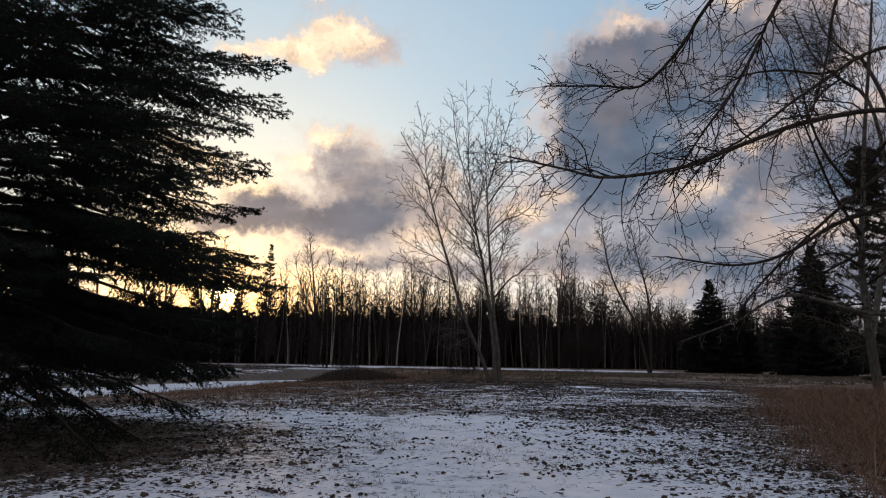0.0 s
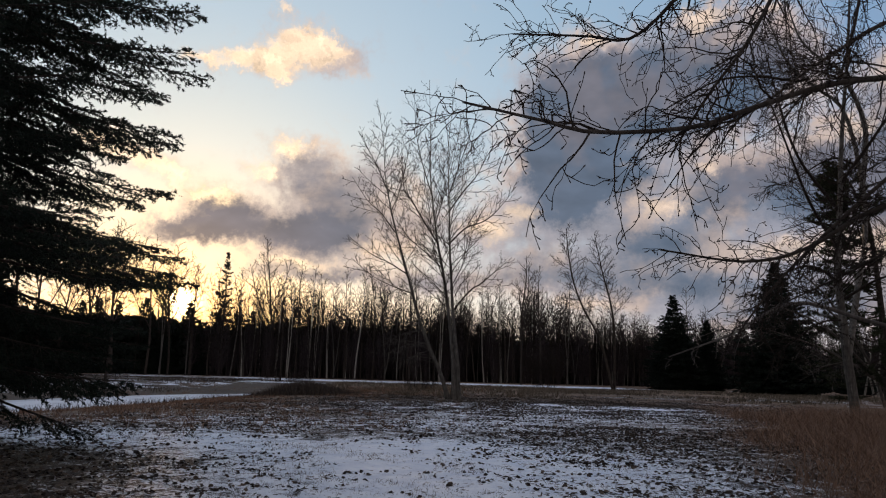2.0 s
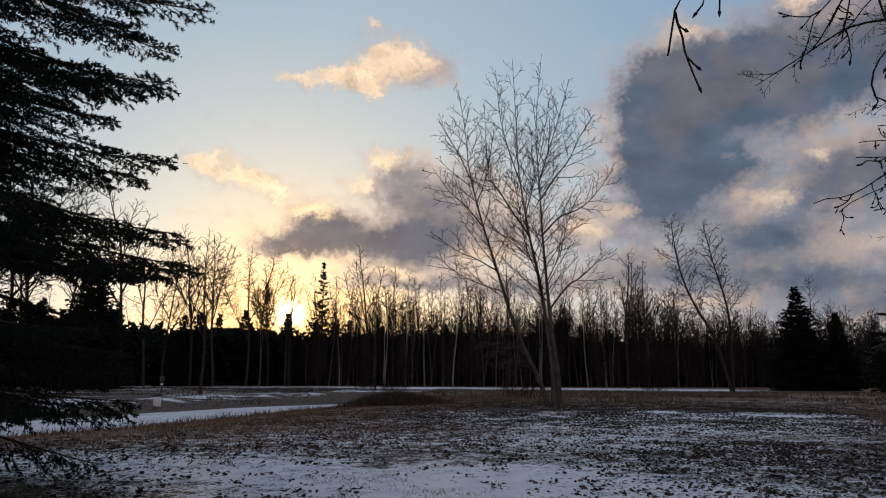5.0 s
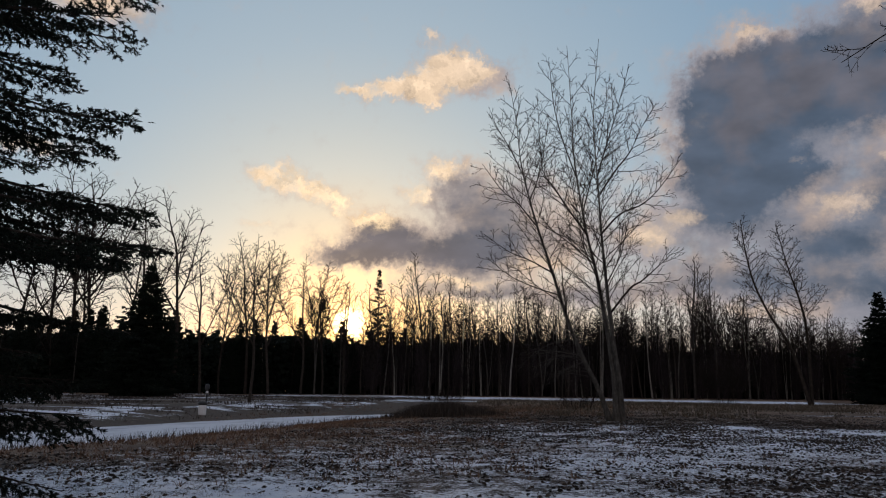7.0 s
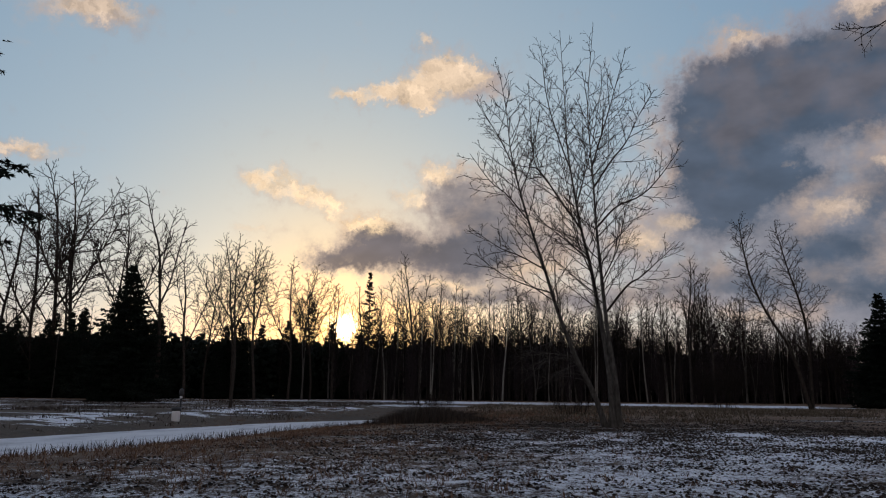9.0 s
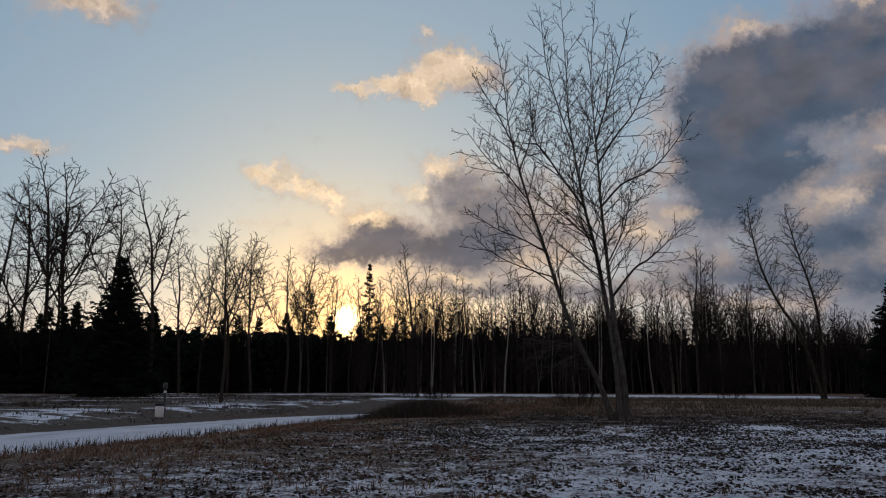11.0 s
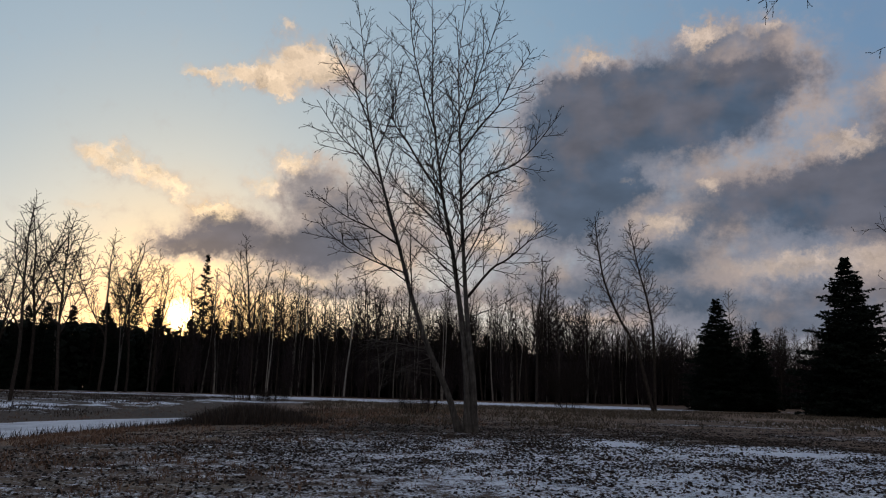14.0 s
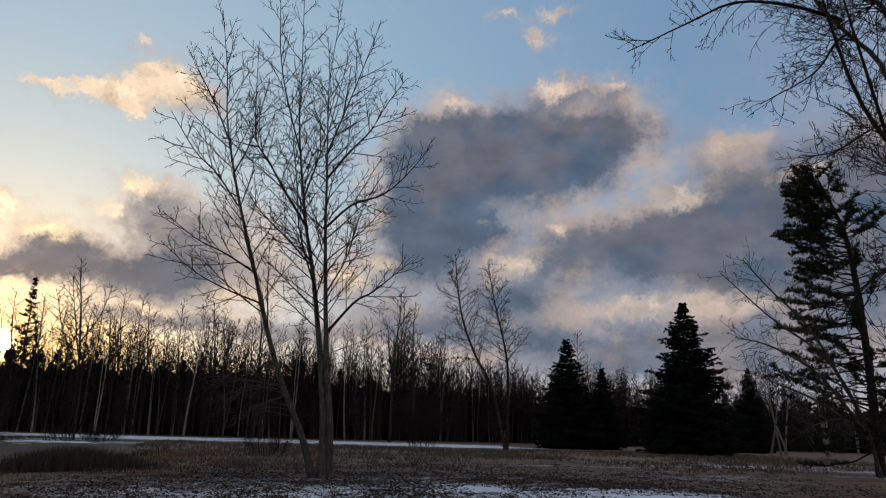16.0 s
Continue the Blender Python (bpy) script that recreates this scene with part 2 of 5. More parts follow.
def step(tree, v, lo, hi):
    n = tree.nodes.new("ShaderNodeMapRange")
    n.interpolation_type = "SMOOTHSTEP"
    plug(tree, n.inputs[0], v)
    n.inputs[1].default_value, n.inputs[2].default_value = lo, hi
    return n.outputs[0]


def position(tree):
    return tree.nodes.new("ShaderNodeNewGeometry").outputs["Position"]


def stretched(tree, vec, scale):
    n = tree.nodes.new("ShaderNodeMapping")
    plug(tree, n.inputs["Vector"], vec)
    n.inputs["Scale"].default_value = scale
    return n.outputs[0]


def noise_(tree, vec, scale, detail=4.0, rough=0.55):
    n = node(tree, "ShaderNodeTexNoise", Vector=vec, Scale=scale, Detail=detail, Roughness=rough)
    return n.outputs["Fac"]


def bumped(tree, b, height, strength, distance):
    n = node(tree, "ShaderNodeBump", Height=height, Strength=strength, Distance=distance)
    tree.links.new(n.outputs[0], b.inputs["Normal"])


def bark(name, dark, mid, pale, rings=6.0):
    m, t, b = material(name)
    p = t.nodes.new("ShaderNodeTexCoord").outputs["Object"]
    long_ = noise_(t, stretched(t, p, (5.0, 5.0, 0.9)), 3.0, 6.0, 0.65)
    spots = noise_(t, stretched(t, p, (1.0, 1.0, 2.2)), rings * 0.35, 4.0)
    tone = math_(t, "ADD", math_(t, "MULTIPLY", long_, 0.65), math_(t, "MULTIPLY", spots, 0.35))
    rnd = t.nodes.new("ShaderNodeObjectInfo").outputs["Random"]
    tone = math_(t, "ADD", tone, math_(t, "MULTIPLY", math_(t, "SUBTRACT", rnd, 0.5), 0.1))
    col = ramp(t, tone, [(0.30, dark), (0.52, mid), (0.72, pale)])
    t.links.new(col, b.inputs["Base Color"])
    b.inputs["Roughness"].default_value = 0.95
    b.inputs["Specular IOR Level"].default_value = 0.08
    bumped(t, b, long_, 0.5, 0.02)
    return m


BARK_GREY = bark("grey_poplar_bark", (0.028, 0.026, 0.023), (0.082, 0.076, 0.068), (0.19, 0.178, 0.158))
BARK_DARK = bark("dark_bark", (0.015, 0.012, 0.010), (0.04, 0.033, 0.028), (0.085, 0.072, 0.062))
BARK_PALE = bark("pale_aspen_bark", (0.07, 0.062, 0.055), (0.22, 0.205, 0.18), (0.40, 0.38, 0.34))
TWIG = bark("twig_bark", (0.010, 0.008, 0.007), (0.024, 0.019, 0.016), (0.05, 0.040, 0.034))
TWIG_BROWN = bark("brown_twig_bark", (0.020, 0.016, 0.017), (0.046, 0.037, 0.038), (0.095, 0.080, 0.080))
TWIG_GREY = bark("grey_twig_bark", (0.03, 0.027, 0.025), (0.075, 0.067, 0.060), (0.16, 0.145, 0.13))


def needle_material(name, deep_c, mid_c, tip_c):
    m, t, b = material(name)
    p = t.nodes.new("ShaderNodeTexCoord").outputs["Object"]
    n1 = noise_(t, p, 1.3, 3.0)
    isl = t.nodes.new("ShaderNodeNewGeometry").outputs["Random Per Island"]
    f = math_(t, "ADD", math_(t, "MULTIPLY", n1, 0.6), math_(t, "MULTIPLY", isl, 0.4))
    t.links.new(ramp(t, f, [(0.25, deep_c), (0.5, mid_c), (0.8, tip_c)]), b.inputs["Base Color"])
    b.inputs["Roughness"].default_value = 0.8
    b.inputs["Specular IOR Level"].default_value = 0.12
    return m


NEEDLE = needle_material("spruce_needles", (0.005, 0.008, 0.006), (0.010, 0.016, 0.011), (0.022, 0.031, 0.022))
NEEDLE_PINE = needle_material("pine_needles", (0.010, 0.014, 0.008), (0.024, 0.031, 0.016), (0.05, 0.056, 0.030))


def simple(name, stops, scale=8.0, rough=0.85, island=0.6):
    m, t, b = material(name)
    p = position(t)
    isl = t.nodes.new("ShaderNodeNewGeometry").outputs["Random Per Island"]
    f = math_(t, "ADD", math_(t, "MULTIPLY", noise_(t, p, scale), 1 - island), math_(t, "MULTIPLY", isl, island))
    t.links.new(ramp(t, f, stops), b.inputs["Base Color"])
    b.inputs["Roughness"].default_value = rough
    return m, t, b


LEAF, _, _ = simple("fallen_leaf", [(0.1, (0.008, 0.006, 0.005)), (0.5, (0.026, 0.018, 0.013)), (0.8, (0.10, 0.072, 0.052)), (0.95, (0.30, 0.26, 0.23))], 20.0)
STRAW, _, _ = simple("dry_grass", [(0.1, (0.055, 0.030, 0.018)), (0.5, (0.155, 0.087, 0.052)), (0.9, (0.29, 0.18, 0.11))], 1.5)
FIELD, _, _ = simple("rough_meadow_grass", [(0.1, (0.03, 0.024, 0.015)), (0.5, (0.085, 0.066, 0.042)), (0.9, (0.20, 0.165, 0.115))], 0.4, island=0.35)
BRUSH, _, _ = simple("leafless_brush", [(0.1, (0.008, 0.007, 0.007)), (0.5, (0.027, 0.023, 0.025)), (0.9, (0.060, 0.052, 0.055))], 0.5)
REED, _, _ = simple("dark_reed", [(0.1, (0.012, 0.009, 0.007)), (0.5, (0.034, 0.024, 0.017)), (0.9, (0.075, 0.054, 0.038))], 1.5)


def ground_material():
    m, t, b = material("winter_meadow")
    p = position(t)
    snow = node(t, "ShaderNodeAttribute")
    snow.attribute_name = "snow"
    straw = node(t, "ShaderNodeAttribute")
    straw.attribute_name = "straw"
    n_big = noise_(t, stretched(t, p, (1.0, 1.0, 1.0)), 0.35, 5.0, 0.6)
    n_mid = noise_(t, p, 2.2, 6.0, 0.65)
    n_fine = noise_(t, p, 14.0, 6.0, 0.7)
    n_dust = noise_(t, p, 45.0, 3.0, 0.6)
    soil = ramp(t, math_(t, "ADD", math_(t, "MULTIPLY", n_fine, 0.6), math_(t, "MULTIPLY", n_mid, 0.4)),
                [(0.30, (0.020, 0.015, 0.011)), (0.5, (0.045, 0.035, 0.025)), (0.68, (0.09, 0.071, 0.049))])
    grass = ramp(t, math_(t, "ADD", math_(t, "MULTIPLY", n_mid, 0.55), math_(t, "ADD", math_(t, "MULTIPLY", n_big, 0.25), math_(t, "MULTIPLY", n_fine, 0.2))),
                 [(0.32, (0.055, 0.032, 0.019)), (0.5, (0.155, 0.092, 0.054)), (0.66, (0.26, 0.17, 0.10))])
    # broad drifts of bleached and of dark growth over the meadow
    n_wide = noise_(t, stretched(t, p, (0.05, 0.16, 1.0)), 1.0, 5.0, 0.6)
    n_strip = noise_(t, stretched(t, p, (0.10, 0.55, 1.0)), 1.0, 4.0, 0.6)
    drift = math_(t, "ADD", math_(t, "MULTIPLY", n_wide, 0.5), math_(t, "MULTIPLY", n_strip, 0.5))
    grass = mixed(t, step(t, drift, 0.53, 0.66), grass, mixed(t, n_fine, (0.16, 0.125, 0.085), (0.42, 0.34, 0.24)))
    grass = mixed(t, math_(t, "MULTIPLY", step(t, drift, 0.47, 0.36), 0.8), grass, mixed(t, n_fine, (0.015, 0.014, 0.009), (0.075, 0.06, 0.036)))
    under = mixed(t, straw.outputs["Fac"], soil, grass)
    edge = math_(t, "ADD", snow.outputs["Fac"],
                 math_(t, "ADD", math_(t, "MULTIPLY", math_(t, "SUBTRACT", n_mid, 0.5), 1.4),
                       math_(t, "ADD", math_(t, "MULTIPLY", math_(t, "SUBTRACT", n_fine, 0.5), 1.6),
                             math_(t, "MULTIPLY", math_(t, "SUBTRACT", n_dust, 0.5), 0.6))))
    f = step(t, edge, 0.40, 0.62)
    white = ramp(t, n_mid, [(0.3, (0.60, 0.68, 0.80)), (0.6, (0.82, 0.87, 0.93))])
    covered = mixed(t, f, under, white)
    # matted leaves, cell by cell
    litter = node(t, "ShaderNodeAttribute")
    litter.attribute_name = "litter"
    bent = node(t, "ShaderNodeVectorMath")
    bent.operation = "MULTIPLY_ADD"
    plug(t, bent.inputs[0], node(t, "ShaderNodeTexNoise", Vector=p, Scale=9.0).outputs["Color"])
    bent.inputs[1].default_value = (0.10, 0.10, 0.0)
    plug(t, bent.inputs[2], p)
    cells = node(t, "ShaderNodeTexVoronoi", Vector=bent.outputs[0], Scale=15.0)
    parts_ = t.nodes.new("ShaderNodeSeparateColor")
    t.links.new(cells.outputs["Color"], parts_.inputs[0])
    amount = math_(t, "ADD", math_(t, "MULTIPLY", litter.outputs["Fac"], 0.92), math_(t, "MULTIPLY", math_(t, "SUBTRACT", n_mid, 0.5), 0.7))
    is_leaf = math_(t, "MULTIPLY", step(t, math_(t, "SUBTRACT", amount, parts_.outputs[0]), 0.0, 0.06), step(t, cells.outputs["Distance"], 0.62, 0.48))
    leafy = ramp(t, parts_.outputs[1], [(0.1, (0.022, 0.015, 0.011)), (0.55, (0.050, 0.034, 0.024)), (0.86, (0.12, 0.085, 0.06)), (1.0, (0.34, 0.30, 0.27))])
    t.links.new(mixed(t, is_leaf, covered, leafy), b.inputs["Base Color"])
    b.inputs["Roughness"].default_value = 0.85
    h = math_(t, "ADD", math_(t, "MULTIPLY", n_fine, 0.5), math_(t, "ADD", math_(t, "MULTIPLY", f, 0.4), math_(t, "ADD", math_(t, "MULTIPLY", n_dust, 0.25), math_(t, "MULTIPLY", is_leaf, 0.35))))
    bumped(t, b, h, 0.9, 0.06)
    return m


GROUND = ground_material()


def pond_material():
    m, t, b = material("snowy_ice")
    p = position(t)
    n1 = noise_(t, stretched(t, p, (1.0, 0.5, 1.0)), 0.9, 5.0)
    n2 = noise_(t, p, 9.0, 5.0, 0.65)
    f = math_(t, "ADD", math_(t, "MULTIPLY", n1, 0.7), math_(t, "MULTIPLY", n2, 0.3))
    t.links.new(ramp(t, f, [(0.33, (0.36, 0.39, 0.44)), (0.5, (0.60, 0.64, 0.70)), (0.7, (0.72, 0.75, 0.79))]), b.inputs["Base Color"])
    b.inputs["Roughness"].default_value = 0.7
    bumped(t, b, n2, 0.4, 0.03)
    return m


ICE = pond_material()

# ---- mesh helpers ----


def mesh(name, verts, faces, mats, smooth=False):
    """verts (n, 3); faces: a list of integer arrays (k, 3) or (k, 4)."""
    me = bpy.data.meshes.new(name)
    verts = np.asarray(verts, np.float32)
    faces = [np.asarray(f, np.int32) for f in faces if len(f)]
    count = sum(len(f) for f in faces)
    loops = np.concatenate([f.ravel() for f in faces])
    sizes = np.concatenate([np.full(len(f), f.shape[1], np.int32) for f in faces])
    me.vertices.add(len(verts))
    me.vertices.foreach_set("co", verts.ravel())
    me.loops.add(len(loops))
    me.loops.foreach_set("vertex_index", loops)
    me.polygons.add(count)
    me.polygons.foreach_set("loop_start", np.concatenate([[0], np.cumsum(sizes)[:-1]]).astype(np.int32))
    me.polygons.foreach_set("loop_total", sizes)
    if smooth:
        me.polygons.foreach_set("use_smooth", np.ones(count, bool))
    for mat in mats if isinstance(mats, (list, tuple)) else [mats]:
        me.materials.append(mat)
    me.update(calc_edges=True)
    return me


def part(name, me, parent, label=""):
    ob = new(name, me)
    ob.parent = parent
    return tagged(ob, label=label)


def stuff(name, co, faces, mat, label, category):
    return tagged(new(name, mesh(name, co, faces, mat)), label, category, kind="stuff")


class Tubes:
    """Collects tapered round branches and joins them into one mesh."""

    def __init__(self):
        self.groups = {}

    def add(self, pts, radii, sides):
        self.groups.setdefault((len(pts), sides), []).append((pts, radii))

    def mesh(self, name, mat):
        verts, quads, at = [], [], 0
        for (n, sides), some in self.groups.items():
            P = np.array([a for a, _ in some], float)
            R = np.array([r for _, r in some], float)
            T = np.gradient(P, axis=1)
            T /= np.linalg.norm(T, axis=2, keepdims=True) + 1e-9
            ref = np.where(np.abs(T[..., 2:3]) > 0.9, np.array([1.0, 0.2, 0.0]), np.array([0.0, 0.0, 1.0]))
            U = np.cross(T, ref)
            U /= np.linalg.norm(U, axis=2, keepdims=True) + 1e-9
            V = np.cross(T, U)
            ang = np.arange(sides) * 2 * np.pi / sides
            ring = U[:, :, None] * np.cos(ang)[:, None] + V[:, :, None] * np.sin(ang)[:, None]
            co = P[:, :, None] + ring * R[:, :, None, None]
            B = len(some)
            idx = np.arange(B * n * sides).reshape(B, n, sides) + at
            nxt = np.roll(idx, -1, axis=2)
            quads.append(np.stack([idx[:, :-1], nxt[:, :-1], nxt[:, 1:], idx[:, 1:]], -1).reshape(-1, 4))
            verts.append(co.reshape(-1, 3))
            at += B * n * sides
        return mesh(name, np.concatenate(verts), quads, mat, smooth=True)


def unit(v):
    l = math.sqrt(v[0] * v[0] + v[1] * v[1] + v[2] * v[2]) + 1e-9
    return (v[0] / l, v[1] / l, v[2] / l)


def sideways(rng, d, angle, around=None):
    """A way that leaves d by the angle (radians), turned about it."""
    a = rng.uniform(0, 2 * math.pi) if around is None else around
    ref = (1.0, 0.0, 0.0) if abs(d[2]) > 0.9 else (0.0, 0.0, 1.0)
    u = unit((d[1] * ref[2] - d[2] * ref[1], d[2] * ref[0] - d[0] * ref[2], d[0] * ref[1] - d[1] * ref[0]))
    v = (d[1] * u[2] - d[2] * u[1], d[2] * u[0] - d[0] * u[2], d[0] * u[1] - d[1] * u[0])
    c, s = math.cos(angle), math.sin(angle)
    k, l = math.cos(a) * s, math.sin(a) * s
    return (d[0] * c + u[0] * k + v[0] * l, d[1] * c + u[1] * k + v[1] * l, d[2] * c + u[2] * k + v[2] * l)


def along(pts, f):
    n = len(pts) - 1
    i = min(int(f * n), n - 1)
    q = f * n - i
    a, b = pts[i], pts[i + 1]
    return tuple(a[k] + (b[k] - a[k]) * q for k in range(3)), unit((b[0] - a[0], b[1] - a[1], b[2] - a[2]))


def spline(points, n):
    """A smooth line of n points through the given ones."""
    P = [Vector(p) for p in points]
    P = [2 * P[0] - P[1]] + P + [2 * P[-1] - P[-2]]
    out, m = [], len(points) - 1
    for k in range(n):
        u = k / (n - 1) * m
        i = min(int(u), m - 1)
        q = u - i
        a, b, c, d = P[i:i + 4]
        v = 0.5 * ((2 * b) + (c - a) * q + (2 * a - 5 * b + 4 * c - d) * q * q + (3 * b - a - 3 * c + d) * q ** 3)
        out.append(tuple(v))
    return out


class Spec:
    """How branches of each order grow: points, wiggle, lift, number of children a metre, angle, length ratio, sides."""

    def __init__(self, **k):
        self.points, self.wiggle, self.lift = k["points"], k["wiggle"], k["lift"]
        self.per_metre, self.angle, self.ratio = k["per_metre"], k["angle"], k["ratio"]
        self.sides, self.least, self.first = k["sides"], k["least"], k.get("first", 0.2)
        self.shrink, self.stout = k.get("shrink", 0.6), k.get("stout", 0.0055)
        self.bud = k.get("bud", 0.0)


def grow(tubes, rng, p, d, length, radius, order, spec, depth):
    n = spec.points[order]
    pts, stepl = [p], length / (n - 1)
    w, lift = spec.wiggle[order], spec.lift[order]
    for i in range(n - 1):
        d = unit((d[0] + rng.gauss(0, w), d[1] + rng.gauss(0, w), d[2] + rng.gauss(0, w) + lift))
        p = (p[0] + d[0] * stepl, p[1] + d[1] * stepl, p[2] + d[2] * stepl)
        pts.append(p)
    tip = spec.least * 0.7
    radii = [max(tip, radius * (1 - 0.82 * i / (n - 1))) for i in range(n)]
    tubes[min(order, len(tubes) - 1)].add(pts, radii, spec.sides[order])
    if spec.bud and order >= 2:
        e, w = pts[-1], spec.bud
        tubes[-1].add([e, (e[0] + d[0] * w, e[1] + d[1] * w, e[2] + d[2] * w), (e[0] + d[0] * 3 * w, e[1] + d[1] * 3 * w, e[2] + d[2] * 3 * w)], [tip, w * 0.8, w * 0.1], 4)
    children(tubes, rng, pts, radii, length, order, spec, depth)


def children(tubes, rng, pts, radii, length, order, spec, depth, first=None, count=None):
    if order + 1 >= depth:
        return
    first = spec.first if first is None else first
    k = count or max(2, round(length * spec.per_metre[order]))
    for i in range(k):
        f = first + (1 - first) * (i + rng.random()) / k
        f = min(f, 0.985)
        q, d = along(pts, f)
        r = radii[0] + (radii[-1] - radii[0]) * f
        l = length * spec.ratio[order] * (1 - spec.shrink * (f - first) / (1 - first)) * rng.uniform(0.6, 1.15)
        grow(tubes, rng, q, sideways(rng, d, radians(rng.gauss(spec.angle[order], 8))), l,
             max(spec.least, min(r * 0.55, l * spec.stout + 0.002)), order + 1, spec, depth)


class Level:
    """One order of side branches: gap between them, angle to the parent, length by what remains of the parent."""

    def __init__(self, gap, angle, share, power, short, lift, wiggle, stout, least, points=5, sides=3, first=0.0):
        self.gap, self.angle, self.share, self.power, self.short = gap, angle, share, power, short
        self.lift, self.wiggle, self.stout, self.least = lift, wiggle, stout, least
        self.points, self.sides, self.first = points, sides, first


def ramify(tubes, rng, pts, levels, order=0, first=None, scale=1.0):
    """Side branches that leave the line in a spiral and bend up towards the light, order by order."""
    if order >= len(levels):
        return
    lv = levels[order]
    total = sum(math.dist(a, b) for a, b in zip(pts[:-1], pts[1:]))
    s = total * (lv.first if first is None else first) + lv.gap * rng.random()
    phi = rng.uniform(0, 6.28)
    while s < total * 0.985:
        rem = total - s
        l = (lv.share * rem ** lv.power + lv.short) * rng.uniform(0.6, 1.15) * scale
        p, d = along(pts, s / total)
        d = sideways(rng, d, radians(rng.gauss(lv.angle, 6)), phi)
        line, n = [p], lv.points
        for i in range(n - 1):
            d = unit((d[0] + rng.gauss(0, lv.wiggle), d[1] + rng.gauss(0, lv.wiggle), d[2] + rng.gauss(0, lv.wiggle) + lv.lift))
            p = (p[0] + d[0] * l / (n - 1), p[1] + d[1] * l / (n - 1), p[2] + d[2] * l / (n - 1))
            line.append(p)
        base = lv.least + lv.stout * l
        tubes.add(line, [base + (lv.least * 0.65 - base) * i / (n - 1) for i in range(n)], lv.sides)
        ramify(tubes, rng, line, levels, order + 1)
        phi += 2.4 + rng.gauss(0, 0.35)
        s += lv.gap * rng.uniform(0.7, 1.35)


# ---- the lie of the land ----
VALLEY = [(-23.5, 24.0), (-19.6, 31.0), (-17.4, 38.0), (-16.5, 46.0), (-14.5, 54.5), (-11.9, 62.0), (-10.0, 68.0)]
POND_Z = -0.40


def from_valley(x, y):
    x, y = np.asarray(x, float), np.asarray(y, float)
    best = np.full(np.broadcast(x, y).shape, 1e9)
    for (ax, ay), (bx, by) in zip(VALLEY[:-1], VALLEY[1:]):
        dx, dy = bx - ax, by - ay
        q = np.clip(((x - ax) * dx + (y - ay) * dy) / (dx * dx + dy * dy), 0, 1)
        best = np.minimum(best, np.hypot(x - ax - q * dx, y - ay - q * dy))
    return best


def fbm(x, y, scale, seed, octaves=4):
    """Smooth noise of about -1 to 1."""
    x, y = np.asarray(x, float) * scale, np.asarray(y, float) * scale
    total, amp = 0.0, 0.5
    for o in range(octaves):
        xi, yi = np.floor(x), np.floor(y)
        fx, fy = x - xi, y - yi
        fx, fy = fx * fx * (3 - 2 * fx), fy * fy * (3 - 2 * fy)

        def lattice(a, b):
            h = np.sin(a * 127.1 + b * 311.7 + (seed + o) * 74.7) * 43758.5453
            return h - np.floor(h)

        v = (lattice(xi, yi) * (1 - fx) + lattice(xi + 1, yi) * fx) * (1 - fy) + (lattice(xi, yi + 1) * (1 - fx) + lattice(xi + 1, yi + 1) * fx) * fy
        total = total + amp * (2 * v - 1)
        x, y, amp = x * 2.03, y * 2.03, amp * 0.5
    return total


def height(x, y):
    x, y = np.asarray(x, float), np.asarray(y, float)
    z = 0.5 * (1 - np.exp(-np.maximum(0, y - 8) / 60))
    z = z - 0.86 * np.exp(-(from_valley(x, y) / 6.6) ** 2) / (1 + np.exp(np.clip((y - 68) / 3, -50, 50)))
    near = np.exp(-((y - 25) / 60) ** 2)
    return z + near * (0.05 * fbm(x, y, 0.25, 3) + 0.018 * fbm(x, y, 1.6, 9))


def ground_z(x, y):
    return float(height(x, y))


def blob(x, y, cx, cy, rx, ry):
    return np.exp(-(((x - cx) / rx) ** 2 + ((y - cy) / ry) ** 2))


